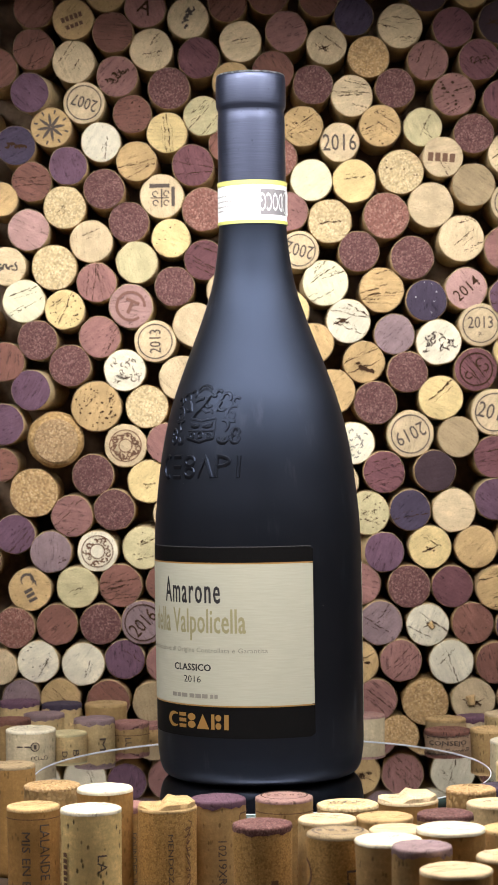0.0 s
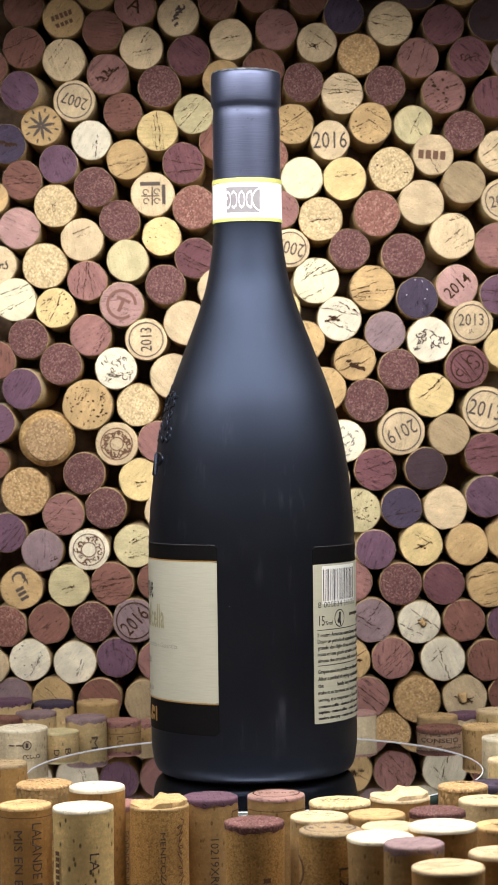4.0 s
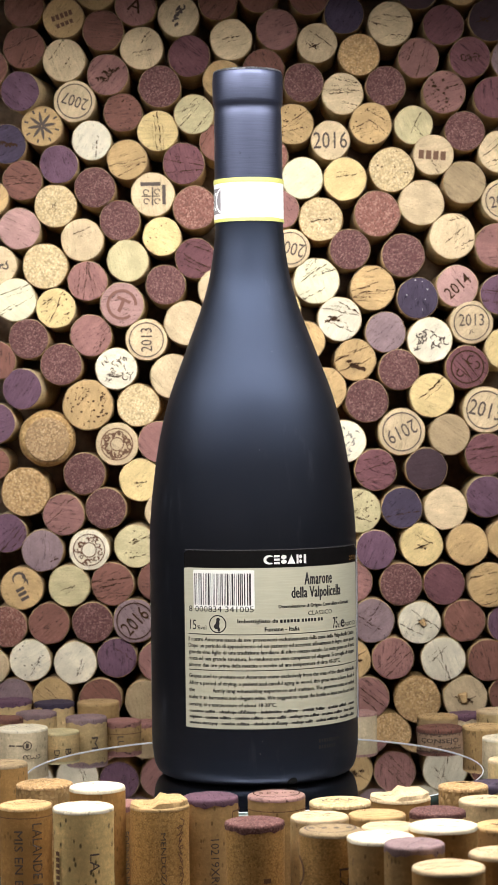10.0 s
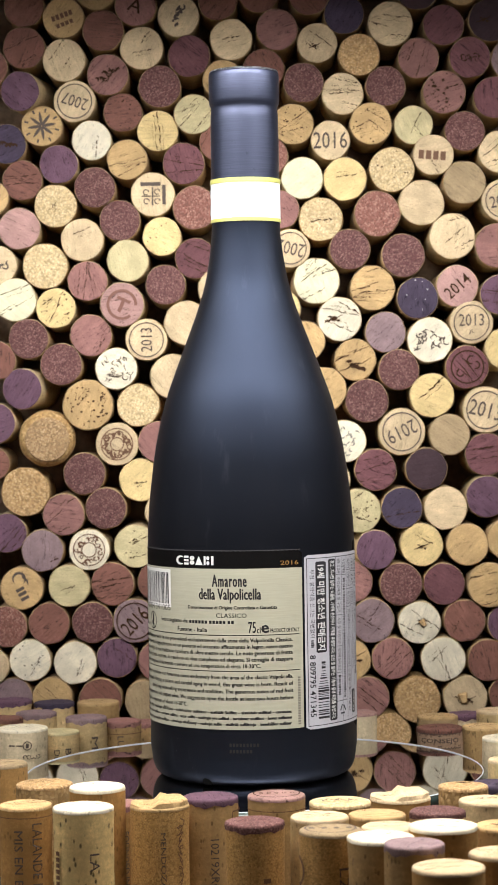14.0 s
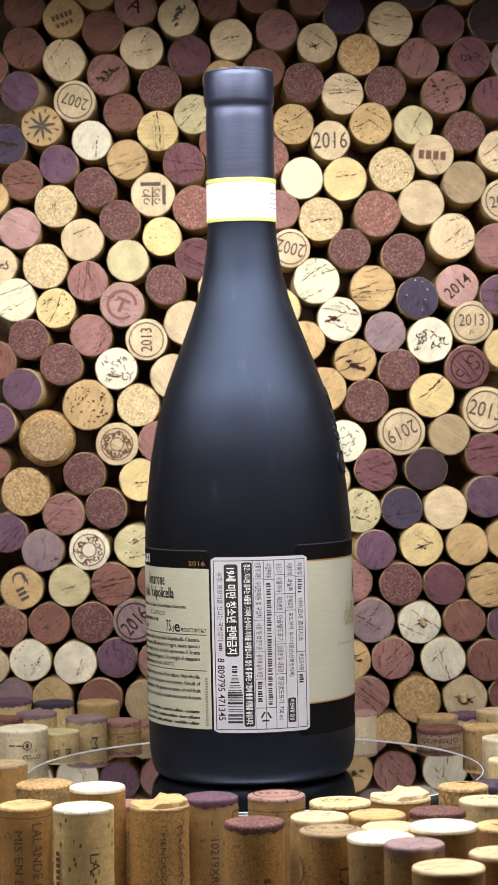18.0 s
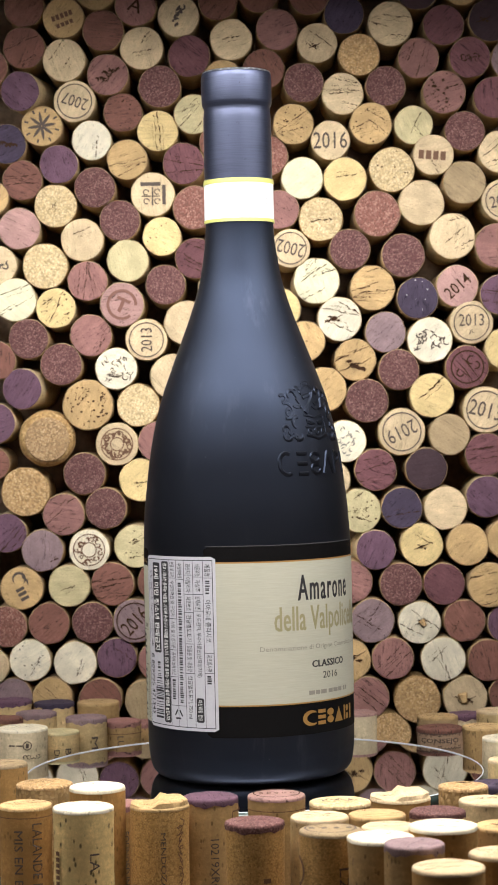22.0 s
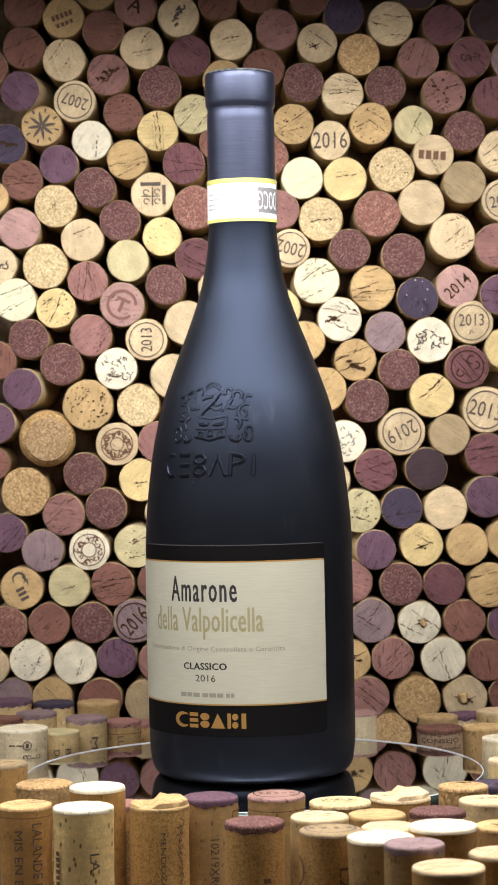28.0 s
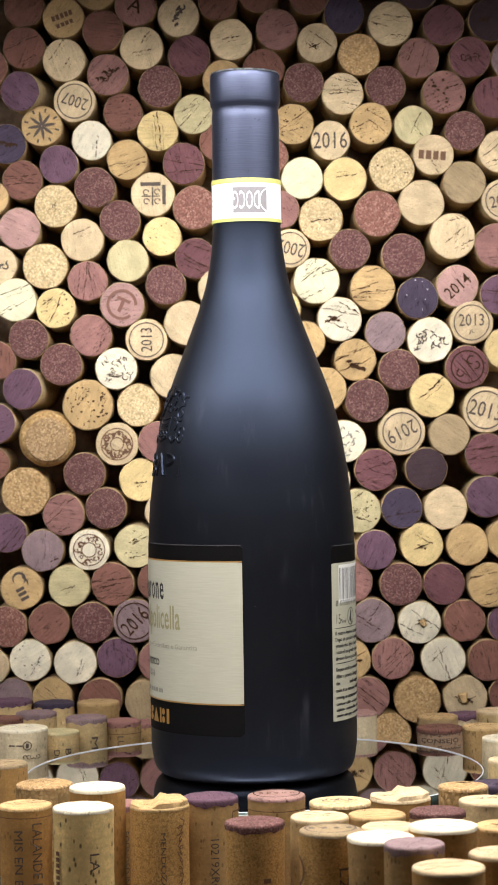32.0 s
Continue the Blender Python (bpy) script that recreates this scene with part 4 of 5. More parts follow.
def wall_cork(u, v, r, key, chips=(), marks=None, lean=0.0, turn=0.0, proud=0.0, about="", champagne=False):
    """A cork in the wall, its end facing out: u across and v up in millimetres, r its radius."""
    rng = random.Random(int(u * 31 + v * 17))
    out = WALL_Y + rng.uniform(-0.0012, 0.0012) - proud * 0.001
    tilt_x, tilt_y = lean + rng.uniform(-1.2, 1.2), turn + rng.uniform(-1.2, 1.2)
    m = pose(u * 0.001, out, v * 0.001, 90) @ pose(0, 0, 0, tilt_x, tilt_y, 0) @ pose(0, 0, -WALL_L)
    if champagne:
        return mushroom(pose(u * 0.001, out, v * 0.001, 90, 0, 0) @ pose(0, 0, 0, 4, 5, 0), r * 0.001)
    return cork(m, r * 0.001, key, about or "wine cork set end-out in the cork wall", "corks in the wall", chips, marks, length=WALL_L)


def mushroom(m, r):
    """A sparkling-wine cork: a flared head with a bulged end and a narrower foot."""
    prof = [(0.0, -0.044), (0.72, -0.044), (0.74, -0.030), (0.76, -0.020), (0.88, -0.015), (0.99, -0.010), (1.0, -0.006), (0.96, -0.002),
            (0.86, 0.0012), (0.80, 0.0018), (0.70, 0.0019)]
    bm = lathe([(a * r, z) for a, z in prof], 40)
    for v in bm.verts:
        k = 1 + 0.03 * noise.noise(Vector((v.co.x * 140, v.co.y * 140, v.co.z * 120)))
        v.co.x, v.co.y = v.co.x * k, v.co.y * k
    ob = new("sparkling_wine_cork", mesh_of("cork_head", bm, grain_side))
    ob.matrix_world = m
    tagged(ob, "large mushroom-shaped agglomerated sparkling-wine cork set in the wall", "cork", "corks in the wall")
    top = lathe([(a * r, z) for a, z in ((0.785, 0.0010), (0.78, 0.0024), (0.75, 0.0031), (0.5, 0.0035), (0.0, 0.0035))], 36)
    part("end_face", top, TONES["bgrain"][0], ob)
    return ob


def year(s, turn=0, w=1.15, h=0.5, ring=True, mat=None):
    bm = words(bmesh.new(), s, 0, 0, w * 1.12, h * 1.35, turn, 1.0, 0.004)
    if ring:
        strip(bm, arc(0, 0, 0.80, 0, 360, 36), 0.055)
    return bm, mat or ink, "printed " + s + (" in a thin ring" if ring else "")


def year_and(s, below):
    """A year and two small letters under it, in a ring."""
    bm = words(bmesh.new(), s, 0, 0.12, 1.15, 0.55, 0, 1.0, 0.004)
    words(bm, below, 0, -0.42, 0.26, 0.22)
    strip(bm, arc(0, 0, 0.80, 0, 360, 36), 0.05)
    return bm, ink, "printed " + s + " over " + below + " in a thin ring"


def star_mark():
    bm = bmesh.new()
    for i in range(8):
        a = radians(45 * i + 8)
        strip(bm, [(q * math.cos(a), q * math.sin(a)) for q in (0.02, 0.16, 0.3, 0.5, 0.68)], 0.16, True)
        a += radians(22.5)
        strip(bm, [(0.66 * math.cos(a), 0.66 * math.sin(a)), (0.86 * math.cos(a), 0.86 * math.sin(a))], 0.09)
    return bm, ink, "burnt eight-pointed star"


def specks(n, seed, mat=None, low=0.025, high=0.06):
    """Small open pores (or bright crystals) scattered over an end."""
    rng = random.Random(seed)
    bm = bmesh.new()
    for _ in range(n):
        a, q, r = rng.uniform(0, 6.28), 0.86 * math.sqrt(rng.random()), rng.uniform(low, high)
        bm.faces.new([bm.verts.new((q * math.cos(a) + r * rng.uniform(0.5, 1.3) * math.cos(6.28 * k / 7), q * math.sin(a) + r * rng.uniform(0.4, 1.0) * math.sin(6.28 * k / 7), 0)) for k in range(7)])
    return bm, mat or crack_mat, "small open pores" if mat is None else "small bright crystals"


def rosette(inner=0.3, outer=0.72, n=14):
    bm = bmesh.new()
    strip(bm, arc(0, 0, outer, 0, 360, 36), 0.05)
    strip(bm, arc(0, 0, inner, 0, 360, 24), 0.05)
    rng = random.Random(n)
    for i in range(n * 2):
        a = 2 * math.pi * (i + rng.uniform(-0.3, 0.3)) / (2 * n)
        mid, r = inner + (outer - inner) * rng.uniform(0.3, 0.7), (outer - inner) * rng.uniform(0.14, 0.28)
        turn = rng.uniform(0, 360)
        strip(bm, arc(mid * math.cos(a), mid * math.sin(a), r, turn, turn + rng.uniform(180, 330), 8), rng.uniform(0.05, 0.10))
    return bm, brown_ink, "printed round rosette"


def scrawl(n, seed, turn=0, spread=0.6, width=0.06, mat=None, flat=0.6):
    """Unreadable pen-like print: short bent and straight strokes."""
    rng = random.Random(seed)
    bm = bmesh.new()
    for i in range(n * 3):
        x, y = -spread + 2 * spread * (i + 0.5) / (3 * n), rng.uniform(-0.22, 0.22) * flat
        a, r = rng.uniform(0, 360), rng.uniform(0.06, 0.14)
        if i % 3 == 1:
            strip(bm, [(x + r * k * math.cos(radians(a)) + rng.uniform(-0.02, 0.02), y + r * k * math.sin(radians(a))) for k in (-1.2, -0.5, 0.1, 0.6, 1.2)], width, True)
        else:
            strip(bm, arc(x, y, r, a, a + rng.uniform(110, 240), 8), width * rng.uniform(0.6, 1.1), True)
    for v in bm.verts:
        x, y = v.co.x, v.co.y
        v.co.x, v.co.y = x * math.cos(radians(turn)) - y * math.sin(radians(turn)), x * math.sin(radians(turn)) + y * math.cos(radians(turn))
    return bm, mat or ink, "dark scrawled print"


def emblem():
    """A small printed disc on a stroke, in metres, for a cork's side."""
    bm = strip(bmesh.new(), arc(0.002, 0, 0.0018, 0, 360, 20), 0.0004)
    rect(bm, -0.0062, 0.0002, -0.0003, 0.0003)
    rect(bm, 0.0014, 0.0026, -0.0010, 0.0010)
    for k in range(5):
        strip(bm, arc(0.001 + k * 0.0015, -0.0050, 0.0008, 60 * k, 60 * k + 230, 8), 0.0003)
    return bm


def slabs(rows, turn=0, mat=None):
    """Plain bars in place of lettering: rows of y, width, height, count."""
    bm = bmesh.new()
    for y, w, h, n in rows:
        for i in range(n):
            a = -w / 2 + w * i / n
            rect(bm, a, a + w / n * 0.72, y - h / 2, y + h / 2)
    for v in bm.verts:
        x, y = v.co.x, v.co.y
        v.co.x, v.co.y = x * math.cos(radians(turn)) - y * math.sin(radians(turn)), x * math.sin(radians(turn)) + y * math.cos(radians(turn))
    return bm, mat or brown_ink, "worn printed bars"


def gothic_bars(turn):
    """Three heavy plain shapes in a row with a flourish, in place of a name."""
    bm = bmesh.new()
    strip(bm, arc(-0.42, 0.10, 0.28, 20, 280, 12), 0.13, True)
    strip(bm, [(-0.66, 0.40), (-0.4, 0.30), (-0.2, 0.40), (0.0, 0.34)], 0.11, True)
    for x in (-0.06, 0.16, 0.40):
        rect(bm, x, x + 0.15, -0.28, 0.12)
    ca, sa = math.cos(radians(turn)), math.sin(radians(turn))
    for v in bm.verts:
        v.co = (v.co.x * ca - v.co.y * sa, v.co.x * sa + v.co.y * ca, 0)
    return bm, ink, "heavy black printed shapes"


def ring_strokes(turn):
    """A faded ring round a few slanting strokes."""
    bm = strip(bmesh.new(), arc(0, 0, 0.74, 0, 360, 32), 0.07)
    for x, low, high in ((-0.20, -0.66, 0.62), (0.08, -0.70, 0.70)):
        strip(bm, [(x, low), (x + 0.03, 0.0), (x - 0.01, high)], 0.06, True)
    strip(bm, arc(0.34, 0.14, 0.18, 30, 250, 10), 0.07)
    strip(bm, arc(0.36, -0.18, 0.16, -150, 60, 10), 0.07)
    strip(bm, arc(-0.42, 0.0, 0.16, 60, 300, 10), 0.07)
    ca, sa = math.cos(radians(turn)), math.sin(radians(turn))
    for v in bm.verts:
        v.co = (v.co.x * ca - v.co.y * sa, v.co.x * sa + v.co.y * ca, 0)
    return bm, ink, "faded dark ring and strokes"


def window_mark():
    """A printed square frame with a cross, its top and one side heavy."""
    bm = bmesh.new()
    rect(bm, -0.55, 0.35, 0.38, 0.55)
    rect(bm, 0.42, 0.58, -0.45, 0.42)
    rect(bm, -0.04, 0.02, -0.5, 0.32)
    rect(bm, -0.5, 0.3, -0.10, -0.05)
    for x, y in ((-0.3, 0.1), (0.2, 0.12), (-0.28, -0.3), (0.2, -0.3)):
        strip(bm, arc(x, y, 0.12, 0, 300, 9), 0.05)
    return bm, ink, "printed square emblem"


def ring_t():
    bm = bmesh.new()
    strip(bm, arc(0, 0, 0.62, 20, 330, 30), 0.13)
    rect(bm, -0.32, 0.32, 0.16, 0.30)
    rect(bm, -0.08, 0.08, -0.35, 0.16)
    ca, sa = math.cos(radians(-24)), math.sin(radians(-24))
    for v in bm.verts:
        v.co = (v.co.x * ca - v.co.y * sa, v.co.x * sa + v.co.y * ca, 0)
    return bm, faded_ink, "burnt round emblem"


def hole(r=0.28, x=0.0, y=0.0, seed=1):
    rng = random.Random(seed)
    bm = bmesh.new()
    for k in range(3):
        q, cx, cy = r * (0.75, 0.45, 0.4)[k], x + (0, r * 0.8, -r * 0.7)[k], y + (0, -r * 0.3, r * 0.5)[k]
        rad = [rng.uniform(0.35, 1.1) for _ in range(18)]
        vs = [bm.verts.new((cx + q * rad[i] * math.cos(2 * math.pi * i / 18), cy + 0.6 * q * rad[i] * math.sin(2 * math.pi * i / 18), 0)) for i in range(18)]
        mid = bm.verts.new((cx, cy, 0))
        for i in range(18):
            bm.faces.new((mid, vs[i], vs[(i + 1) % 18]))
    strip(bm, [(x - r * 1.8, y - r * 0.5), (x - r, y - r * 0.3), (x, y + r * 0.3), (x + r * 0.7, y + r * 0.3), (x + r * 1.7, y + r * 0.9)], 0.06, True)
    return bm, crack_mat, "broken corkscrew hole"


def torn_plug(ob, x, y, size, turn):
    """A torn splinter of cork left standing in a corkscrew hole."""
    bm = box(-0.5, 0.5, -0.7, 0.7, -0.2, 1.0)
    for v in bm.verts:
        top = v.co.z > 0
        v.co.x *= size * CORK_R * (0.7 if top else 1.0) * (1.25 if v.co.y > 0 else 0.8)
        v.co.y *= size * CORK_R * (0.75 if top else 1.0)
        v.co.z = 0.0022 if top and v.co.y < 0 else 0.0013 if top else -0.0004
    bmesh.ops.bevel(bm, geom=bm.edges[:], offset=0.0003, segments=1, affect="EDGES")
    plug = part("torn_plug", bm, TONES["tan"][0], ob, "torn splinter in a corkscrew hole", False)
    plug.matrix_basis = pose(x * CORK_R, y * CORK_R, CORK_L + 0.0004, 0, 0, turn)


def standing_cork(x, y, r, key, height=44.0, side=None, chips=(), marks=None, turn=0.0, lean=0.0, about=""):
    """A cork on its foot on the table: x, y of its axis, its radius and height in millimetres."""
    m = pose(x * 0.001, y * 0.001, 0, lean, 0, turn)
    if not chips and not marks and key in ("cream", "white", "tan", "cgrain", "dull"):
        rng = random.Random(int(x * 13 - y * 7))
        a = rng.uniform(-0.5, 0.5)
        chips = tuple((-0.6 + rng.uniform(-0.2, 0.3), q - a * 0.5, 0.4 + rng.uniform(-0.2, 0.3), q + a * 0.5) for q in (rng.uniform(-0.5, -0.1), rng.uniform(0.1, 0.5)))
    return cork(m, r * 0.001, key, about or "wine cork standing upright by the turntable", "corks standing round the turntable", chips, marks,
                side, height * 0.001, swell=0.0006)


def broken_crown(ob, end):
    """Torn top of a cork: two raised lobes with a notch between them."""
    bm = lathe([(q * CORK_R, 0.0) for q in (0.97, 0.95, 0.85, 0.7, 0.5, 0.3, 0.12, 0.0)], 40)
    for v in bm.verts:
        x, y = v.co.x / CORK_R, v.co.y / CORK_R
        rr = math.hypot(x, y)
        up = 0.0027 * min(1, max(0, (x + 0.30) / 0.3)) + 0.0014 * min(1, max(0, (-0.45 - x) / 0.25))
        v.co.z = 0.0003 + (up + 0.0009 * noise.noise(Vector((x * 3, y * 3, 1.0)))) * (1 if rr < 0.9 else 0.75 if rr < 0.96 else 0)
    part("broken_crown", bm, end, ob, "torn uneven cork top").matrix_basis = pose(0, 0, CORK_L - 0.0006)


def side_print(ob, bm, angle, height, label, mat=None):
    """Bend a flat drawing in metres round a cork's side, its middle at that angle and height."""
    r = CORK_R
    for v in bm.verts:
        a = radians(angle) + v.co.x / r
        v.co = ((r + 0.0004) * math.sin(a), -(r + 0.0004) * math.cos(a), height + v.co.y)
    part("side_print", bm, mat or brown_ink, ob, label, False)


def side_words(ob, s, angle, top, length, size, label="", down=True, mat=None):
    """Lettering that runs down (or up) a standing cork's side from the height top."""
    bm = words(bmesh.new(), s, 0, 0, length, size, -90 if down else 90, 1.0, 0.0)
    side_print(ob, bm, angle, top - length / 2, label or "print reading " + s, mat or ink)


def consejo_band():
    """A band of print: the word between two zigzag lines."""
    bm = words(bmesh.new(), "CONSEJO", 0, 0, 0.0195, 0.0031, 0, 1.0, 0.016)
    for y in (0.0036, -0.0036):
        strip(bm, [(-0.0115 + 0.00077 * i, y + 0.0004 * (-1) ** i) for i in range(31)], 0.0005)
        strip(bm, [(-0.0115, y - 0.0010 * (1 if y > 0 else -1)), (0.0, y - 0.0010 * (1 if y > 0 else -1)), (0.0115, y - 0.0010 * (1 if y > 0 else -1))], 0.0004)
    return bm


def round_stamp():
    """A worn round stamp for a cork's side, in metres."""
    bm = strip(bmesh.new(), arc(0, 0, 0.0034, 0, 360, 24), 0.0009)
    strip(bm, arc(0, 0, 0.0020, 30, 320, 16), 0.0007)
    for k in range(3):
        rect(bm, -0.0012 + 0.0009 * k, -0.0007 + 0.0009 * k, -0.0014, 0.0014)
    return bm


def script_line():
    """Unreadable handwriting down a cork's side: a run of loops, in metres."""
    bm = bmesh.new()
    strip(bm, [((0.0022 if k < 10 else 0.0013) * math.sin(k * 1.25) * (0.7 + 0.3 * math.sin(k * 0.7)), 0.013 - 0.026 * k / 60 + 0.0012 * math.cos(k * 1.1)) for k in range(61)], 0.00042)
    return bm


# ---- corks standing on the table ----
c = standing_cork(-52.8, -106.9, 9.5, "rose", 40.2, side=brown_side)
side_words(c, "FOUNDED IN", 4+22, 0.034, 0.022, 0.0026)
standing_cork(-82.3, -82.2, 11.1, "grain", 44.0, chips=((-0.3, 0.0, 0.4, 0.3), (-0.5, 0.3, 0.3, 0.5)), side=grain_side)
standing_cork(-58.3, -126.0, 10.4, "white", 50.0, chips=((-0.4, 0.0, 0.3, 0.3),), side=brown_side)
c = standing_cork(-16.8, -117.4, 10.5, "purple", 44.0, side=tan_side)
side_words(c, "10219XR01", 1+8, 0.030, 0.020, 0.0032)
ring_line(c, 1+25, 0.0395, 0.0005, True)
c = standing_cork(8.0, -116.3, 10.8, "pink", 44.0, marks=year("o o o o o", 0, 1.1, 0.2), side=tan_side)
ring_line(c, -1, 0.0395)
side_print(c, slabs(((0, 0.005, 0.0024, 1),), 0)[0], -1-20, 0.037, "worn bar of print")
standing_cork(31.0, -132.7, 11.2, "cgrain", 44.0, marks=scrawl(6, 4, 0, 0.6, 0.06))
c = standing_cork(54.6, -107.5, 11.5, "cream", 41.0, side=brown_side)
broken_crown(c, TONES["cream"][0])
standing_cork(79.0, -103.8, 9.5, "grain", 44.0, marks=hole(0.3, 0, 0.3, 5))
standing_cork(92.1, -88.4, 9.6, "violet", 42.0)
c = standing_cork(-84.7, -127.2, 9.8, "tan", 44.0, side=brown_side, chips=((-0.6, -0.1, 0.4, 0.5), (-0.3, -0.4, 0.7, 0.2)))
side_words(c, "LALANDE DE", 6+24, 0.0385, 0.0275, 0.0042)
side_words(c, "MIS EN BO", 6-16, 0.036, 0.0250, 0.0036)
ring_line(c, 6, 0.0405)
c = standing_cork(-61.6, -150.6, 10.9, "white", 47.0, side=straw_side, chips=((-0.4, 0.1, 0.5, 0.2),))
side_words(c, "LA", 5+20, 0.030, 0.006, 0.0036)
side_print(c, slabs(((0, 0.018, 0.0022, 9),), 90)[0], 5-56, 0.022, "worn bars of print")
c = standing_cork(-35.2, -131.8, 10.9, "tan", 44.0, side=press_side)
broken_crown(c, TONES["tan"][0])
side_words(c, "MENDOZA", 3+6, 0.0355, 0.0205, 0.0019)
side_print(c, script_line(), 3+42, 0.026, "scripted bars of print")
side_print(c, round_stamp(), 3-50, 0.0125, "dark round printed stamp")
standing_cork(84.1, -134.4, 9.9, "cream", 44.0, marks=scrawl(4, 9, 20, 0.5, 0.06))
standing_cork(64.8, -154.0, 10.0, "rgrain", 44.0, side=pale_side)
c = standing_cork(-0.3, -168.2, 10.5, "rgrain", 44.0, side=press_side)
side_print(c, slabs(((0, 0.012, 0.0028, 5),), -90)[0], 0+22, 0.020, "worn bars of print")
standing_cork(43.0, -158.4, 10.0, "tan", 44.0, side=tan_side)
standing_cork(22.4, -160.8, 10.4, "cream", 44.0, side=pale_side)
c = standing_cork(25.4, -185.9, 10.8, "dull", 44.0, side=press_side, marks=year("- - - -", 0, 1.2, 0.15))
side_words(c, "L2719", -2+24, 0.033, 0.018, 0.0036)
side_print(c, strip(bmesh.new(), arc(-0.006, 0, 0.0052, -70, 70, 14), 0.0012), -2-52, 0.031, "printed brown arc")
standing_cork(45.9, -181.7, 9.7, "cream", 44.0, side=pale_side)
standing_cork(62.9, -197.0, 11.6, "white", 47.0, side=brown_side)
standing_cork(41.4, -204.3, 11.1, "white", 45.0, side=tan_side, chips=((-0.1, -0.2, 0.4, 0.3), (-0.3, 0.5, 0.0, 0.5)))
standing_cork(50.7, -226.4, 9.8, "mauve", 47.0, side=tan_side)
standing_cork(85.4, -183.3, 10.6, "tan", 44.0, side=tan_side, marks=hole(0.3, -0.2, -0.2, 6))
standing_cork(78.2, -228.3, 10.1, "cream", 44.0, side=brown_side)
c = standing_cork(59.8, -248.4, 11.4, "cream", 44.0, side=brown_side)
side_print(c, slabs(((0, 0.010, 0.003, 3),), 0)[0], -5, 0.030, "worn bars of print")
c = standing_cork(86.7, 78.7, 10.8, "red", 40.0, side=cork_red)
side_print(c, consejo_band(), -5, 0.0383, "band of print reading CONSEJO", ink)
c = standing_cork(-106.2, 62.0, 11.5, "white", 45.5, side=white_side)
side_print(c, emblem(), 6, 0.0375, "small round printed emblem", ink)
c = standing_cork(-91.2, 80.0, 9.5, "green", 41.0, side=pale_side)
side_words(c, "BAI", 5+26, 0.0365, 0.009, 0.0034)
side_words(c, "DE", 5-6, 0.0360, 0.0055, 0.0030)
c = standing_cork(-79.4, 95.0, 9.8, "mauve", 45.4, side=pale_side)
side_words(c, "M.", 5+22, 0.0360, 0.0078, 0.0036)
c = standing_cork(-63.4, 105.0, 9.5, "rose", 42.0, side=tan_side)
side_words(c, "LU", 4-4, 0.0375, 0.005, 0.0034)
ring_line(c, 4, 0.0385)
standing_cork(-106.3, 124.3, 9.9, "mauve", 44.0, side=pale_side)
standing_cork(-120.4, 106.3, 9.5, "red", 44.0, side=tan_side)
standing_cork(-53.7, 130.0, 9.5, "rose", 37.6, side=tan_side)
standing_cork(-100.1, 153.7, 10.2, "violet", 45.0, side=pale_side)
standing_cork(-78.0, 152.9, 10.6, "tan", 45.0, side=tan_side)
standing_cork(-121.2, 149.9, 9.9, "purple", 47.0, side=pale_side)
standing_cork(49.4, 104.4, 9.5, "pink", 44.0, side=white_side)
standing_cork(87.8, 102.3, 9.7, "tan", 42.0)
standing_cork(103.0, 115.5, 9.5, "purple", 41.0, side=white_side)
standing_cork(115.6, 96.5, 9.7, "cream", 45.0, side=pale_side)
standing_cork(104.2, 52.3, 9.5, "tan", 44.0, side=tan_side)
standing_cork(109.9, 23.7, 9.7, "white", 43.0, side=white_side)
standing_cork(105.0, -43.2, 9.7, "cream", 44.0, side=pale_side)
standing_cork(-102.9, -36.8, 9.5, "dull", 45.0, side=brown_side)

# ---- the wall of corks ----
wall_cork(-110.2, 396.5, 10.4, "red")
wall_cork(-90.3, 390.4, 10.6, "tan", marks=slabs(((0.1, 1.1, 0.25, 5), (-0.3, 0.9, 0.2, 4)), 20))
wall_cork(-70.4, 383.5, 10.6, "red")
wall_cork(-73.5, 405.0, 11.2, "tan")
wall_cork(-53.6, 396.0, 10.7, "rose", marks=year("A", -22, 0.6, 0.5, False))
wall_cork(-32.0, 390.5, 10.7, "cream", marks=scrawl(4, 8, 70, 0.5, 0.15))
wall_cork(-12.1, 397.3, 9.9, "red")
wall_cork(-110.7, 375.6, 10.8, "red", ((-0.9, -0.1, 0.5, 0.5), (-0.2, -0.7, 0.4, -0.4)))
wall_cork(-90.4, 369.0, 11.1, "cream", ((-0.6, 0.1, -0.1, 0.8), (0.0, -0.3, 0.2, 0.05)))
wall_cork(-50.9, 374.6, 11.2, "cream", ((-0.3, -0.2, 0.35, -0.1), (0, 0.3, 0.3, 0.7)))
wall_cork(-26.9, 369.9, 10.8, "plum")
wall_cork(-5.6, 378.1, 10.8, "cream", ((-0.3, 0.05, 0.3, 0.15),))
wall_cork(-68.5, 361.2, 10.7, "rose", marks=scrawl(5, 2, 35, 0.6, 0.09))
wall_cork(-112.8, 353.4, 10.3, "purple", lean=2, turn=-9, proud=2)
wall_cork(-42.1, 354.7, 10.9, "rgrain")
wall_cork(-85.3, 348.1, 10.8, "cream", marks=year("2007", 160, 1.1, 0.42))
wall_cork(-102.3, 336.0, 10.5, "tan", marks=star_mark())
wall_cork(-61.2, 342.2, 10.0, "red", marks=specks(12, 7))
wall_cork(-77.2, 328.2, 10.3, "white", ((0.2, -0.7, 0.3, 0.1),))
wall_cork(-43.5, 332.4, 10.5, "yellow", ((-0.05, -0.8, -0.15, 0.5), (0.15, -0.9, 0.0, 0.9)))
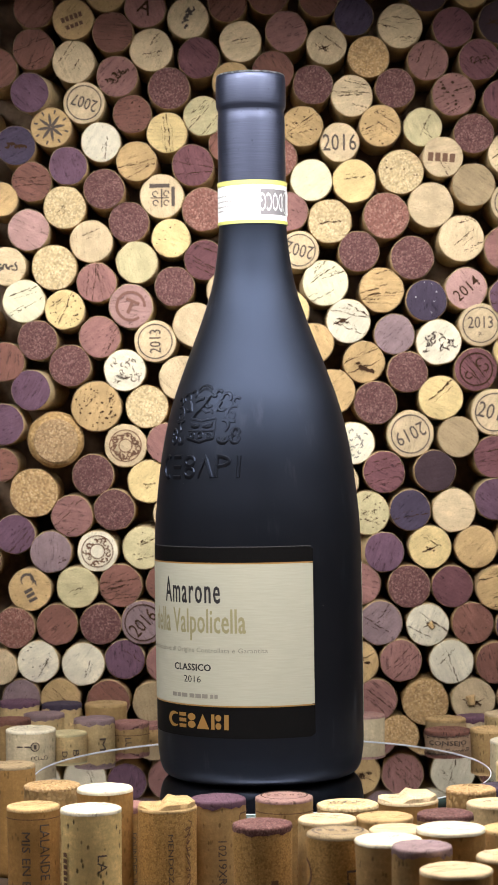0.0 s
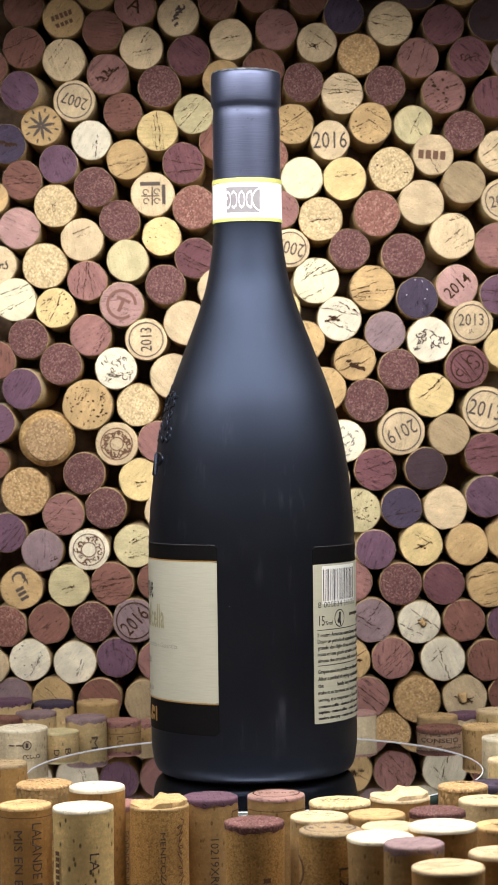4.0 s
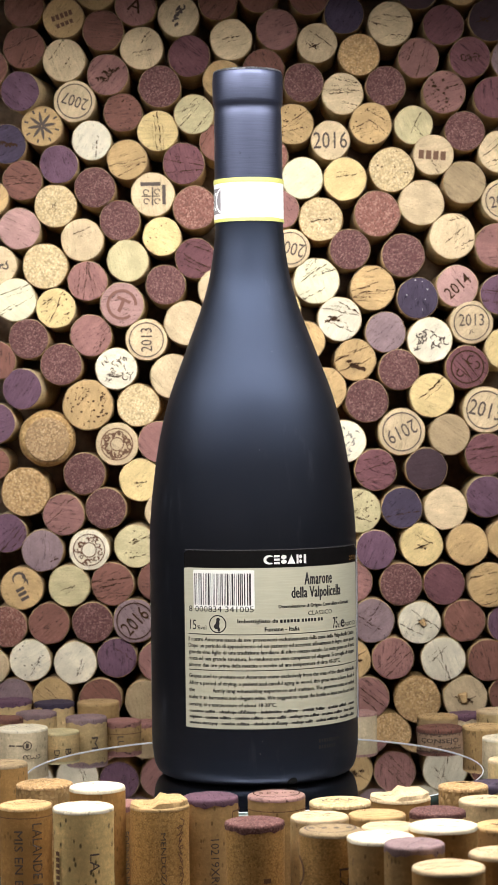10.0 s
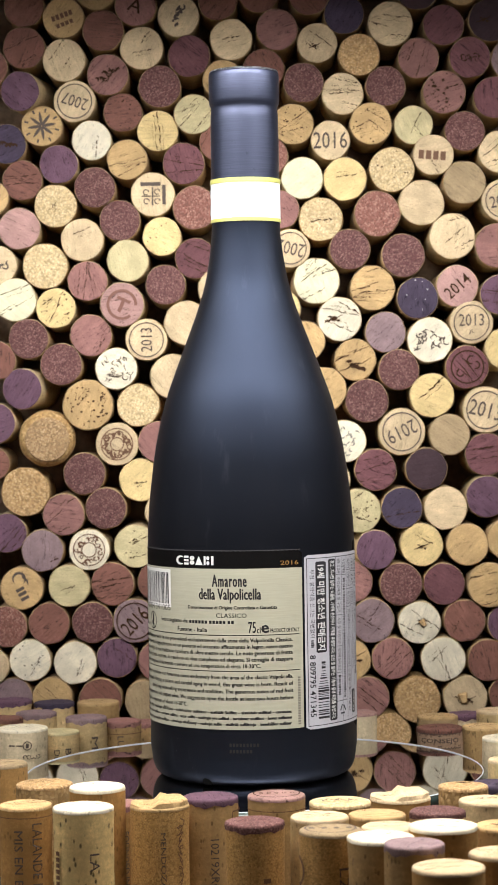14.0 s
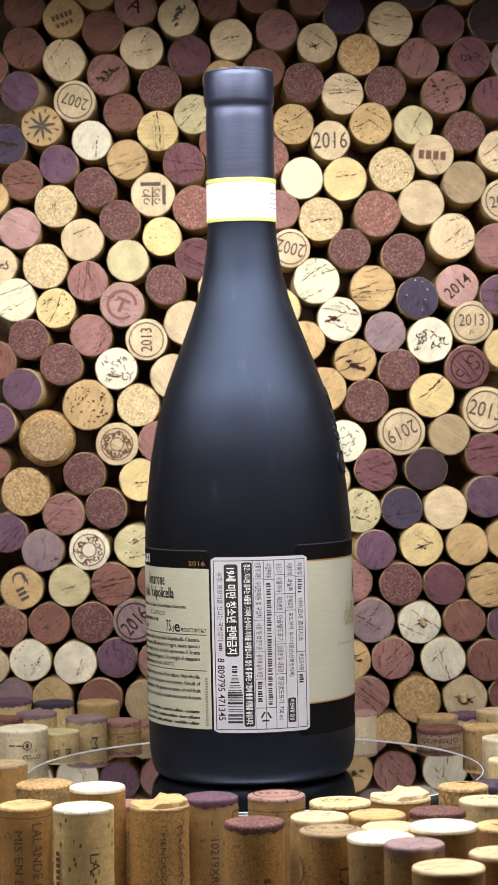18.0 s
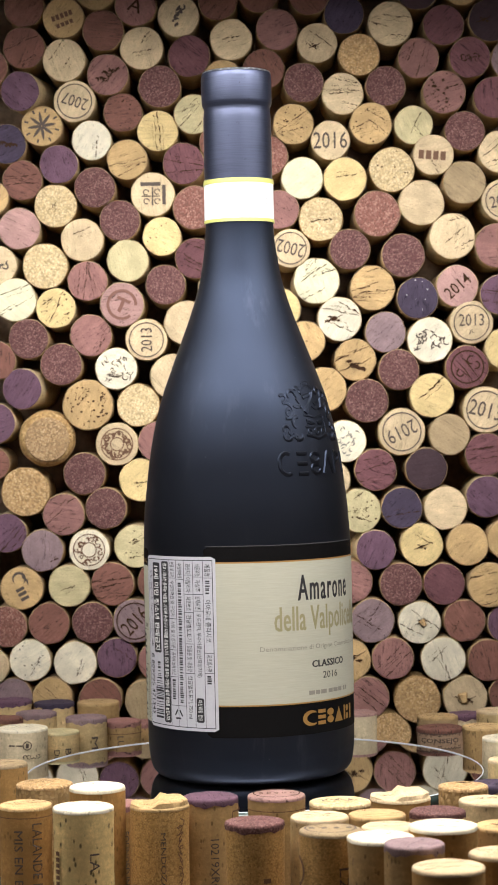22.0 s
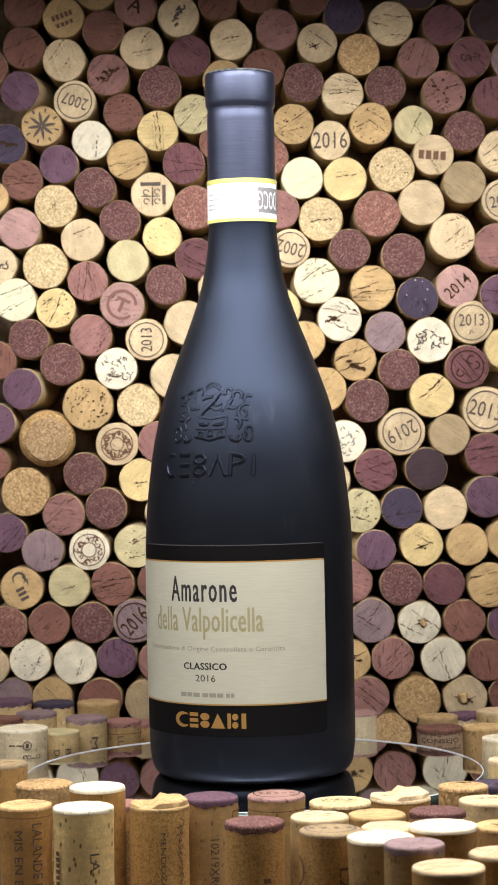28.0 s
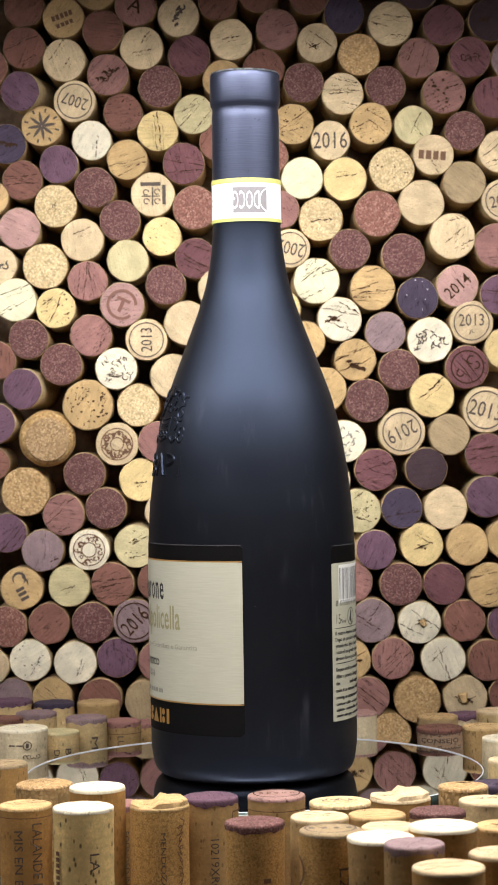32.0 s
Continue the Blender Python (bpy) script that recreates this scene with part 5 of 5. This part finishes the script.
wall_cork(-24.9, 340.4, 10.3, "green", ((-0.6, -0.5, 0.4, 0.6), (-0.5, 0.2, 0.1, 0.7), (0, -0.8, 0.7, 0)))
wall_cork(-59.3, 318.1, 10.4, "tan", ((-0.8, -0.3, 0.6, 0.05), (-0.3, -0.75, 0.7, -0.2)))
wall_cork(-94.2, 316.5, 10.0, "purple")
wall_cork(-30.7, 315.6, 10.8, "plum", ((-0.8, 0.2, 0.8, -0.1), (-0.6, -0.4, 0.8, -0.3)))
wall_cork(-120.4, 327.1, 10.3, "violet", marks=scrawl(4, 33, 0, 0.5, 0.15))
wall_cork(-112.6, 308.6, 10.3, "red", ((-0.7, 0.2, 0.5, 0.25), (-0.6, -0.2, 0.6, -0.1)))
wall_cork(-75.9, 304.2, 10.5, "rgrain")
wall_cork(-96.2, 295.4, 11.1, "cgrain", ((-0.3, -0.2, 0.0, 0.1),))
wall_cork(-46.6, 300.3, 11.4, "cream", marks=window_mark())
wall_cork(-10.0, 357.6, 10.4, "tan")
wall_cork(-12.9, 326.2, 9.7, "red")
wall_cork(-129.1, 365.9, 10.3, "red")
wall_cork(-128.5, 299.9, 8.9, "tan")
wall_cork(17.7, 382.8, 10.8, "rose")
wall_cork(8.8, 401.8, 10.5, "red")
wall_cork(34.4, 399.7, 10.3, "red")
wall_cork(38.0, 375.7, 10.3, "cream", ((-0.2, 0.5, 0.6, -0.1), (-0.5, 0.0, 0.0, -0.3)), marks=hole(0.18, -0.1, -0.15))
wall_cork(51.8, 390.0, 10.3, "violet")
wall_cork(75.2, 384.4, 11.6, "cream", ((-0.9, 0.1, -0.2, -0.1), (-0.2, 0.35, 0.7, 0.25), (0.1, -0.5, 0.7, -0.55)))
wall_cork(59.2, 369.2, 10.8, "grain")
wall_cork(89.4, 367.2, 10.5, "rose", ((-0.1, -0.8, 0.4, 0.8), (-0.5, 0, -0.2, 0.7)))
wall_cork(102.1, 383.4, 10.5, "plum")
wall_cork(89.0, 402.7, 11.5, "dark")
wall_cork(111.0, 404.0, 10.9, "tan")
wall_cork(125.9, 385.5, 11.2, "dark", marks=hole(0.2, -0.3, 0.0, 3))
wall_cork(115.2, 366.8, 10.6, "plum", marks=scrawl(5, 12, 0, 0.5, 0.06))
wall_cork(10.7, 362.9, 10.6, "red")
wall_cork(30.7, 355.5, 10.3, "rgrain")
wall_cork(50.4, 349.7, 10.8, "cream", ((-0.8, 0.2, 0.8, 0.1), (-0.2, 0.7, 0.6, 0.5), (-0.5, 0.0, 0.3, 0.05), (0.1, -0.4, 0.6, -0.55)))
wall_cork(72.4, 353.1, 10.3, "rgrain")
wall_cork(102.1, 349.6, 11.1, "rose", ((-0.8, -0.2, -0.3, 0.1), (0.1, 0.2, 0.7, 0.3), (-0.2, -0.8, 0.2, -0.6)), marks=specks(16, 8, None, 0.04, 0.09))
wall_cork(127.5, 346.6, 10.8, "plum")
wall_cork(25.1, 334.4, 10.5, "tan", ((-0.6, -0.2, 0.7, 0.7), (-0.1, -0.3, 0.4, -0.2)), marks=specks(22, 5))
wall_cork(43.9, 326.3, 10.2, "cream", marks=year("2016", 0, 1.5, 0.62, False))
wall_cork(64.6, 334.1, 10.8, "tan", ((-0.1, 0.6, 0.6, 0.2), (0.0, 0.1, 0.8, -0.5), (-0.8, -0.2, -0.1, 0.1)), marks=specks(12, 10))
wall_cork(86.2, 333.3, 10.0, "green", ((-0.1, -0.3, 0.3, 0.5), (0.1, -0.1, 0.4, -0.5)))
wall_cork(112.0, 329.6, 10.3, "rgrain")
wall_cork(95.8, 317.8, 10.5, "cream", ((0.2, -0.8, -0.1, -0.2),), marks=slabs(((-0.02, 1.4, 0.42, 4),), -5))
wall_cork(129.5, 319.0, 10.8, "cream", ((-0.6, -0.1, 0.3, 0.6), (-0.5, -0.5, 0.2, -0.3)))
wall_cork(29.3, 307.1, 10.8, "ivory")
wall_cork(51.0, 306.5, 11.2, "yellow", ((-0.3, 0.1, 0.4, 0.15),))
wall_cork(74.7, 310.7, 11.6, "cgrain", marks=specks(8, 11))
wall_cork(111.4, 303.6, 11.1, "dull")
wall_cork(12.0, 318.9, 10.5, "pgrain")
wall_cork(136.4, 365.6, 10.5, "mauve")
wall_cork(-114.4, 284.1, 10.8, "pink")
wall_cork(-82.9, 277.9, 11.0, "cream", ((-0.3, 0.3, 0.3, 0.55),))
wall_cork(-101.8, 264.8, 11.7, "cgrain")
wall_cork(-125.8, 265.8, 10.0, "cream", marks=scrawl(5, 44, 0, 0.6, 0.12))
wall_cork(-117.3, 248.0, 11.1, "ivory", ((-0.5, 0.3, 0.5, 0.6), (-0.7, -0.7, 0.6, 0.0)))
wall_cork(-96.7, 243.5, 10.3, "yellow", ((-0.2, -0.5, 0.3, 0.6), (-0.6, 0.2, -0.2, 0.5)), marks=specks(26, 4))
wall_cork(-80.5, 257.0, 10.3, "rose", ((-0.2, -0.8, 0.0, 0.8), (0.3, -0.6, 0.1, 0.7), (-0.5, -0.5, -0.4, 0.4)))
wall_cork(-63.7, 287.5, 10.5, "rgrain")
wall_cork(-59.9, 266.9, 10.8, "green")
wall_cork(-42.3, 278.9, 10.0, "yellow", marks=specks(7, 6))
wall_cork(-25.4, 293.2, 11.3, "pgrain")
wall_cork(-25.5, 267.6, 10.5, "plum", ((-0.8, 0.3, 0.7, -0.5), (-0.6, -0.2, 0.5, -0.8), (-0.3, 0.7, 0.8, 0.3)))
wall_cork(-41.0, 254.3, 10.3, "rgrain")
wall_cork(-63.2, 244.7, 11.4, "pink", marks=ring_t())
wall_cork(-30.7, 234.7, 11.4, "cream")
wall_cork(-14.2, 251.7, 10.5, "cream")
wall_cork(-51.1, 226.7, 10.8, "cream", marks=year("2013", 90, 1.0, 0.4))
wall_cork(-111.0, 228.1, 10.3, "rgrain")
wall_cork(-79.3, 229.4, 10.8, "rose", ((0.5, -0.1, 0.9, 0.5), (0.3, -0.7, 0.6, -0.2)))
wall_cork(-94.6, 215.0, 10.8, "rgrain")
wall_cork(-127.3, 217.4, 10.0, "red")
wall_cork(-66.7, 212.3, 10.8, "white", ((-0.2, -0.5, 0.6, -0.2),), marks=scrawl(8, 21, 10, 0.65, 0.05, None, 2.5))
wall_cork(38.2, 286.3, 11.4, "cgrain", ((-0.3, -0.1, 0.4, 0.0),))
wall_cork(67.0, 288.5, 11.9, "pgrain")
wall_cork(89.6, 293.6, 11.7, "cream")
wall_cork(17.7, 291.4, 10.0, "rose")
wall_cork(22.7, 271.7, 10.0, "cream", marks=year("2002", 165, 1.25, 0.5))
wall_cork(52.8, 270.8, 10.5, "rgrain")
wall_cork(79.8, 267.1, 11.2, "rgrain")
wall_cork(105.0, 276.5, 11.9, "cream", ((-0.2, -0.2, 0.4, 0.3), (0.2, -0.5, 0.8, -0.2), (0, 0.7, 0.7, 0.9)))
wall_cork(130.7, 294.2, 10.8, "cream", marks=year("2015", 10, 1.1, 0.42))
wall_cork(127.7, 271.4, 11.6, "rose")
wall_cork(35.5, 255.0, 11.9, "ivory", ((-0.5, 0.1, 0.3, 0.6), (-0.6, -0.8, 0.2, -0.4), (-0.4, 0.5, 0.0, 0.9), (0.0, 0.2, 0.8, 0.5)))
wall_cork(64.1, 251.0, 11.6, "tan", ((-0.8, -0.1, 0.1, 0.2), (-0.4, -0.2, 0.8, -0.1), (-0.8, -0.4, -0.2, -0.4), (-0.2, 0.75, 0.4, 0.9)))
wall_cork(86.9, 245.5, 10.7, "violet", marks=specks(8, 9, white_ink, 0.015, 0.035))
wall_cork(107.2, 251.3, 10.8, "pink", marks=year("2014", 40, 1.2, 0.42, False))
wall_cork(128.7, 246.5, 10.3, "purple", ((-0.8, 0.2, 0.6, 0.1), (-0.8, -0.3, 0.5, -0.5)))
wall_cork(16.6, 241.0, 10.8, "yellow")
wall_cork(47.0, 235.5, 11.4, "white", ((-0.7, 0.5, 0.6, 0.2), (-0.5, -0.1, 0.5, -0.5), (-0.2, 0.1, -0.6, -0.1), (0.1, 0.7, 0.8, 0.3)), marks=hole(0.22, -0.25, 0.0, 6))
wall_cork(70.3, 228.5, 10.5, "mauve")
wall_cork(92.8, 224.2, 11.7, "white", marks=scrawl(9, 3, 10, 0.7, 0.07, None, 1.6))
wall_cork(114.0, 232.6, 11.1, "cream", marks=year_and("2013", "JL"))
wall_cork(29.3, 224.6, 10.3, "tan", marks=specks(6,15))
wall_cork(54.7, 214.7, 10.8, "tan", ((-0.8, 0.0, 0.8, 0.7),), marks=hole(0.45, 0.0, -0.3, 4))
wall_cork(76.7, 209.2, 10.5, "rgrain")
wall_cork(111.5, 210.1, 11.1, "plum", ((-0.4, 0.8, 0.6, -0.7), (-0.7, 0.2, 0.2, -0.6)), marks=ring_strokes(38))
wall_cork(131.1, 219.0, 10.8, "yellow")
wall_cork(38.6, 199.9, 11.4, "tan")
wall_cork(-114.6, 202.8, 10.5, "purple", lean=0, turn=-10, proud=2)
wall_cork(-81.4, 194.1, 13.0, "tan", ((-0.3, 0.1, 0.0, 0.5), (0.5, 0.2, 0.65, 0.4), (0.5, -0.3, 0.6, -0.2)), marks=specks(34, 3))
wall_cork(-55.8, 193.6, 11.0, "cgrain")
wall_cork(-38.1, 207.9, 11.6, "cream")
wall_cork(-67.0, 174.0, 11.1, "cream", marks=rosette())
wall_cork(-129.0, 185.7, 10.7, "purple")
wall_cork(-45.9, 174.8, 10.6, "rose")
wall_cork(-83.8, 159.3, 10.8, "rgrain")
wall_cork(-55.3, 155.6, 11.1, "yellow", ((-0.2, -0.1, 0.2, -0.1),))
wall_cork(-114.0, 150.6, 12.5, "grain")
wall_cork(-130.0, 165.1, 8.5, "red")
wall_cork(-94.7, 138.7, 10.8, "rose", ((-0.8, -0.4, 0.5, 0.8), (-0.2, -0.8, 0.2, -0.6)))
wall_cork(-73.2, 141.5, 10.6, "rgrain")
wall_cork(-123.9, 129.8, 10.3, "purple", ((-0.2, -0.8, 0.8, 0.3), (0.3, -0.7, 0.9, 0.1)))
wall_cork(-82.1, 120.6, 10.6, "white", marks=rosette(0.35, 0.75, 9))
wall_cork(-58.5, 122.0, 11.1, "green", ((0.0, 0.2, 0.6, 0.5), (-0.2, -0.5, 0.4, -0.4)), marks=specks(10, 13))
wall_cork(-43.6, 139.4, 10.0, "cream")
wall_cork(-105.7, 120.6, 10.8, "mauve", ((0.4, -0.5, 0.7, -0.4),))
wall_cork(-116.7, 101.7, 11.1, "tan", marks=gothic_bars(-62))
wall_cork(-92.7, 102.4, 10.8, "green", ((-0.3, -0.2, 0.2, 0.0),))
wall_cork(-70.6, 103.0, 11.1, "red", ((-0.9, 0.1, 0.7, 0.3), (-0.8, -0.2, 0.2, 0.0), (-0.5, -0.6, 0.6, -0.5)))
wall_cork(-47.3, 103.9, 10.6, "red")
wall_cork(-103.1, 83.5, 10.6, "red")
wall_cork(-81.0, 83.6, 10.6, "rgrain")
wall_cork(-59.5, 84.1, 11.4, "mauve", marks=year("2016", 45, 1.15, 0.5))
wall_cork(-124.7, 82.3, 10.6, "pgrain")
wall_cork(-113.1, 64.9, 10.8, "white", ((0.1, -0.6, 0.5, 0.1),), marks=specks(8,12))
wall_cork(-90.2, 63.2, 11.1, "white", ((0.1, -0.5, 0.3, 0.1),))
wall_cork(-69.1, 65.4, 10.3, "purple", ((0.1, 0.4, 0.8, -0.1),))
wall_cork(-132.7, 62.4, 9.2, "cream")
wall_cork(-47.8, 63.3, 10.6, "rose")
wall_cork(-121.9, 46.2, 10.0, "mauve")
wall_cork(-102.0, 45.8, 10.3, "tan", ((-0.2, 0.4, 0.6, -0.4),))
wall_cork(-77.7, 44.3, 11.0, "red")
wall_cork(-54.5, 43.0, 11.1, "dull")
wall_cork(48.9, 173.5, 10.8, "white", marks=scrawl(7, 15, 60, 0.6, 0.07, grey_ink, 2.0))
wall_cork(60.2, 193.8, 11.2, "rgrain")
wall_cork(77.7, 177.8, 12.1, "cream", marks=year("2019", 205, 1.15, 0.45))
wall_cork(93.2, 195.9, 11.4, "yellow", ((-0.4, 0.0, 0.4, 0.7), (0.0, 0.3, 0.5, 0.8)))
wall_cork(120.3, 188.2, 11.9, "cream", marks=year("2013", -15, 1.25, 0.5))
wall_cork(101.8, 176.0, 10.6, "dull")
wall_cork(64.0, 158.7, 10.8, "plum", ((-0.8, -0.1, 0.8, 0.4), (-0.7, -0.5, 0.8, -0.2), (-0.4, 0.5, 0.4, 0.7)))
wall_cork(89.9, 158.8, 10.8, "dark")
wall_cork(120.5, 165.6, 11.0, "plum", ((-0.8, 0.2, 0.8, 0.4), (-0.7, -0.2, 0.6, -0.1)))
wall_cork(40.6, 154.1, 10.5, "cream")
wall_cork(55.5, 138.0, 11.3, "green", ((-0.4, 0.0, 0.3, 0.1), (0.0, -0.3, 0.5, -0.5), (-0.2, 0.6, 0.1, 0.8)), marks=specks(14, 14))
wall_cork(77.0, 139.1, 10.6, "violet", ((-0.7, -0.4, 0.6, -0.2),))
wall_cork(99.4, 138.7, 11.2, "cream")
wall_cork(120.4, 144.1, 10.8, "purple")
wall_cork(63.4, 118.1, 10.3, "purple", lean=-3, turn=2)
wall_cork(86.8, 120.2, 11.1, "yellow", ((-0.2, 0.4, 0.4, 0.1),), marks=hole(0.2, 0.0, -0.1, 8))
wall_cork(110.1, 119.8, 10.8, "tan")
wall_cork(130.6, 122.5, 10.8, "tan")
wall_cork(50.5, 102.0, 11.1, "rose")
wall_cork(75.8, 100.4, 11.0, "rgrain")
wall_cork(97.9, 100.0, 10.8, "plum")
wall_cork(121.1, 99.1, 11.5, "tan", ((-0.8, 0.4, 0.7, 0.6), (-0.1, -0.4, 0.7, -0.2), (-0.2, -0.8, 0.6, -0.6)))
wall_cork(61.1, 82.1, 11.4, "mauve", ((-0.1, 0.1, 0.3, 0.7), (-0.6, 0.2, 0.2, -0.3)))
c = wall_cork(85.0, 80.7, 11.0, "white", ((-0.8, -0.1, 0.0, -0.5), (-0.2, 0.5, 0.8, -0.2)), marks=hole(0.18, 0.1, 0.0, 2))
torn_plug(c, 0.16, -0.02, 0.26, 30)
wall_cork(107.9, 81.2, 10.8, "red", ((-0.5, -0.5, -0.3, -0.1),))
wall_cork(129.7, 79.4, 10.3, "purple")
wall_cork(49.4, 62.2, 10.8, "tan", marks=hole(0.4, 0.1, 0.1, 9))
wall_cork(71.2, 62.8, 10.8, "rose", ((-0.6, -0.3, 0.3, 0.5), (-0.2, -0.7, 0.7, 0.2)))
wall_cork(96.7, 61.9, 11.5, "white", ((-0.1, 0.2, 0.3, -0.9), (-0.4, 0.0, 0.1, 0.5)))
wall_cork(119.8, 60.8, 10.8, "red")
wall_cork(58.5, 43.0, 10.8, "rose", ((-0.3, 0.4, 0.7, -0.4), (-0.6, 0.2, 0.3, -0.5)))
wall_cork(83.4, 41.5, 12.0, "grain")
c = wall_cork(107.8, 41.9, 11.4, "cream", ((-0.4, 0.0, 0.2, -0.2),), marks=hole(0.22, 0.1, -0.1, 11))
torn_plug(c, -0.1, 0.0, 0.36, 10)
wall_cork(130.0, 43.0, 10.3, "red")
wall_cork(69.3, 24.3, 10.8, "grain")
wall_cork(94.1, 22.4, 10.6, "tan")
wall_cork(-78.1, 22.7, 10.9, "dull")
wall_cork(-100.4, 24.6, 10.9, "tan")
wall_cork(-121.9, 24.4, 11.0, "tan")
wall_cork(-56.0, 20.9, 11.3, "rose")
wall_cork(47.8, 22.5, 11.1, "red")
wall_cork(117.5, 21.3, 11.7, "tan")
wall_cork(-102.1, 177.1, 14.4, "bgrain", champagne=True)
wall_cork(-4.1, 281.7, 11.2, "cream")
wall_cork(-5.5, 202.7, 11.2, "tan")
wall_cork(-17.3, 183.2, 11.2, "rgrain")
wall_cork(5.6, 182.8, 11.2, "red")
wall_cork(-6.2, 163.2, 11.2, "plum")
wall_cork(16.7, 162.8, 11.2, "pink")
wall_cork(-18.0, 143.6, 11.2, "grain")
wall_cork(4.9, 143.2, 11.2, "purple")
wall_cork(-6.9, 123.6, 11.2, "yellow")
wall_cork(16.0, 123.2, 11.2, "mauve")
wall_cork(-18.7, 104.1, 11.2, "cream")
wall_cork(4.2, 103.7, 11.2, "tan")
wall_cork(27.2, 103.3, 11.2, "rgrain")
wall_cork(-30.5, 84.5, 11.2, "red")
wall_cork(-7.6, 84.1, 11.2, "plum")
wall_cork(15.3, 83.7, 11.2, "pink")
wall_cork(19.4, 53.4, 11.2, "grain")
wall_cork(-4.6, 230.8, 11.2, "purple")
wall_cork(-31.3, 42.6, 11.2, "yellow")
wall_cork(-9.0, 58.3, 11.2, "mauve")
wall_cork(37.7, 82.0, 11.2, "cream")
wall_cork(150.1, 262.5, 11.2, "tan")
wall_cork(-36.4, 417.6, 11.2, "rgrain")
wall_cork(152.1, 401.8, 11.2, "red")
wall_cork(-142.2, 117.2, 11.2, "plum")
wall_cork(151.1, 424.2, 11.2, "pink")
wall_cork(56.4, 412.3, 11.2, "grain")
wall_cork(-119.2, 420.8, 11.2, "purple")
wall_cork(33.0, 425.8, 11.2, "yellow")
wall_cork(-143.9, 314.5, 11.2, "mauve")
wall_cork(-149.0, 92.7, 11.2, "cream")
wall_cork(-144.9, 283.7, 11.2, "tan")
wall_cork(146.6, 101.9, 11.2, "rgrain")
wall_cork(-142.4, 390.1, 11.2, "red")
wall_cork(-12.4, 422.7, 11.2, "plum")
wall_cork(144.2, 191.5, 11.2, "pink")
wall_cork(-141.7, 238.8, 11.2, "grain")
wall_cork(-148.0, 147.5, 11.2, "purple")
wall_cork(78.4, 424.0, 11.2, "yellow")
wall_cork(103.1, 425.0, 11.2, "mauve")
wall_cork(142.5, 156.3, 11.2, "cream")
wall_cork(-149.3, 43.7, 11.2, "tan")
wall_cork(-141.0, 340.3, 11.2, "rgrain")
wall_cork(-146.5, 204.4, 11.2, "red")
wall_cork(-63.0, 427.3, 11.2, "plum")
wall_cork(-89.5, 425.4, 11.2, "pink")
wall_cork(149.2, 236.4, 11.2, "grain")
wall_cork(129.7, 417.3, 11.2, "purple")
wall_cork(-142.7, 420.1, 11.2, "yellow")
wall_cork(150.2, 307.8, 11.2, "mauve")
wall_cork(150.3, 333.2, 11.2, "cream")


# ---- movement ----
def motions():
    """The turntable turns evenly and carries the bottle, which stands a little off its axis and leans."""
    dx, dy = math.sin(radians(189)), -math.cos(radians(189))
    off, tip = 0.0007, 0.36
    stand = pose(dx * off, dy * off, DISC) @ Matrix.Rotation(radians(tip), 4, Vector((-dy, dx, 0)))
    table_rows, bottle_rows = [], []
    for i in range(17):
        t = 2.0 * i
        spin = pose(AXIS_X, 0, 0, 0, 0, -TURN * t)
        table_rows.append((t, spin))
        bottle_rows.append((t, spin @ stand))
    walk(turntable, table_rows)
    walk(bottle, bottle_rows)


motions()
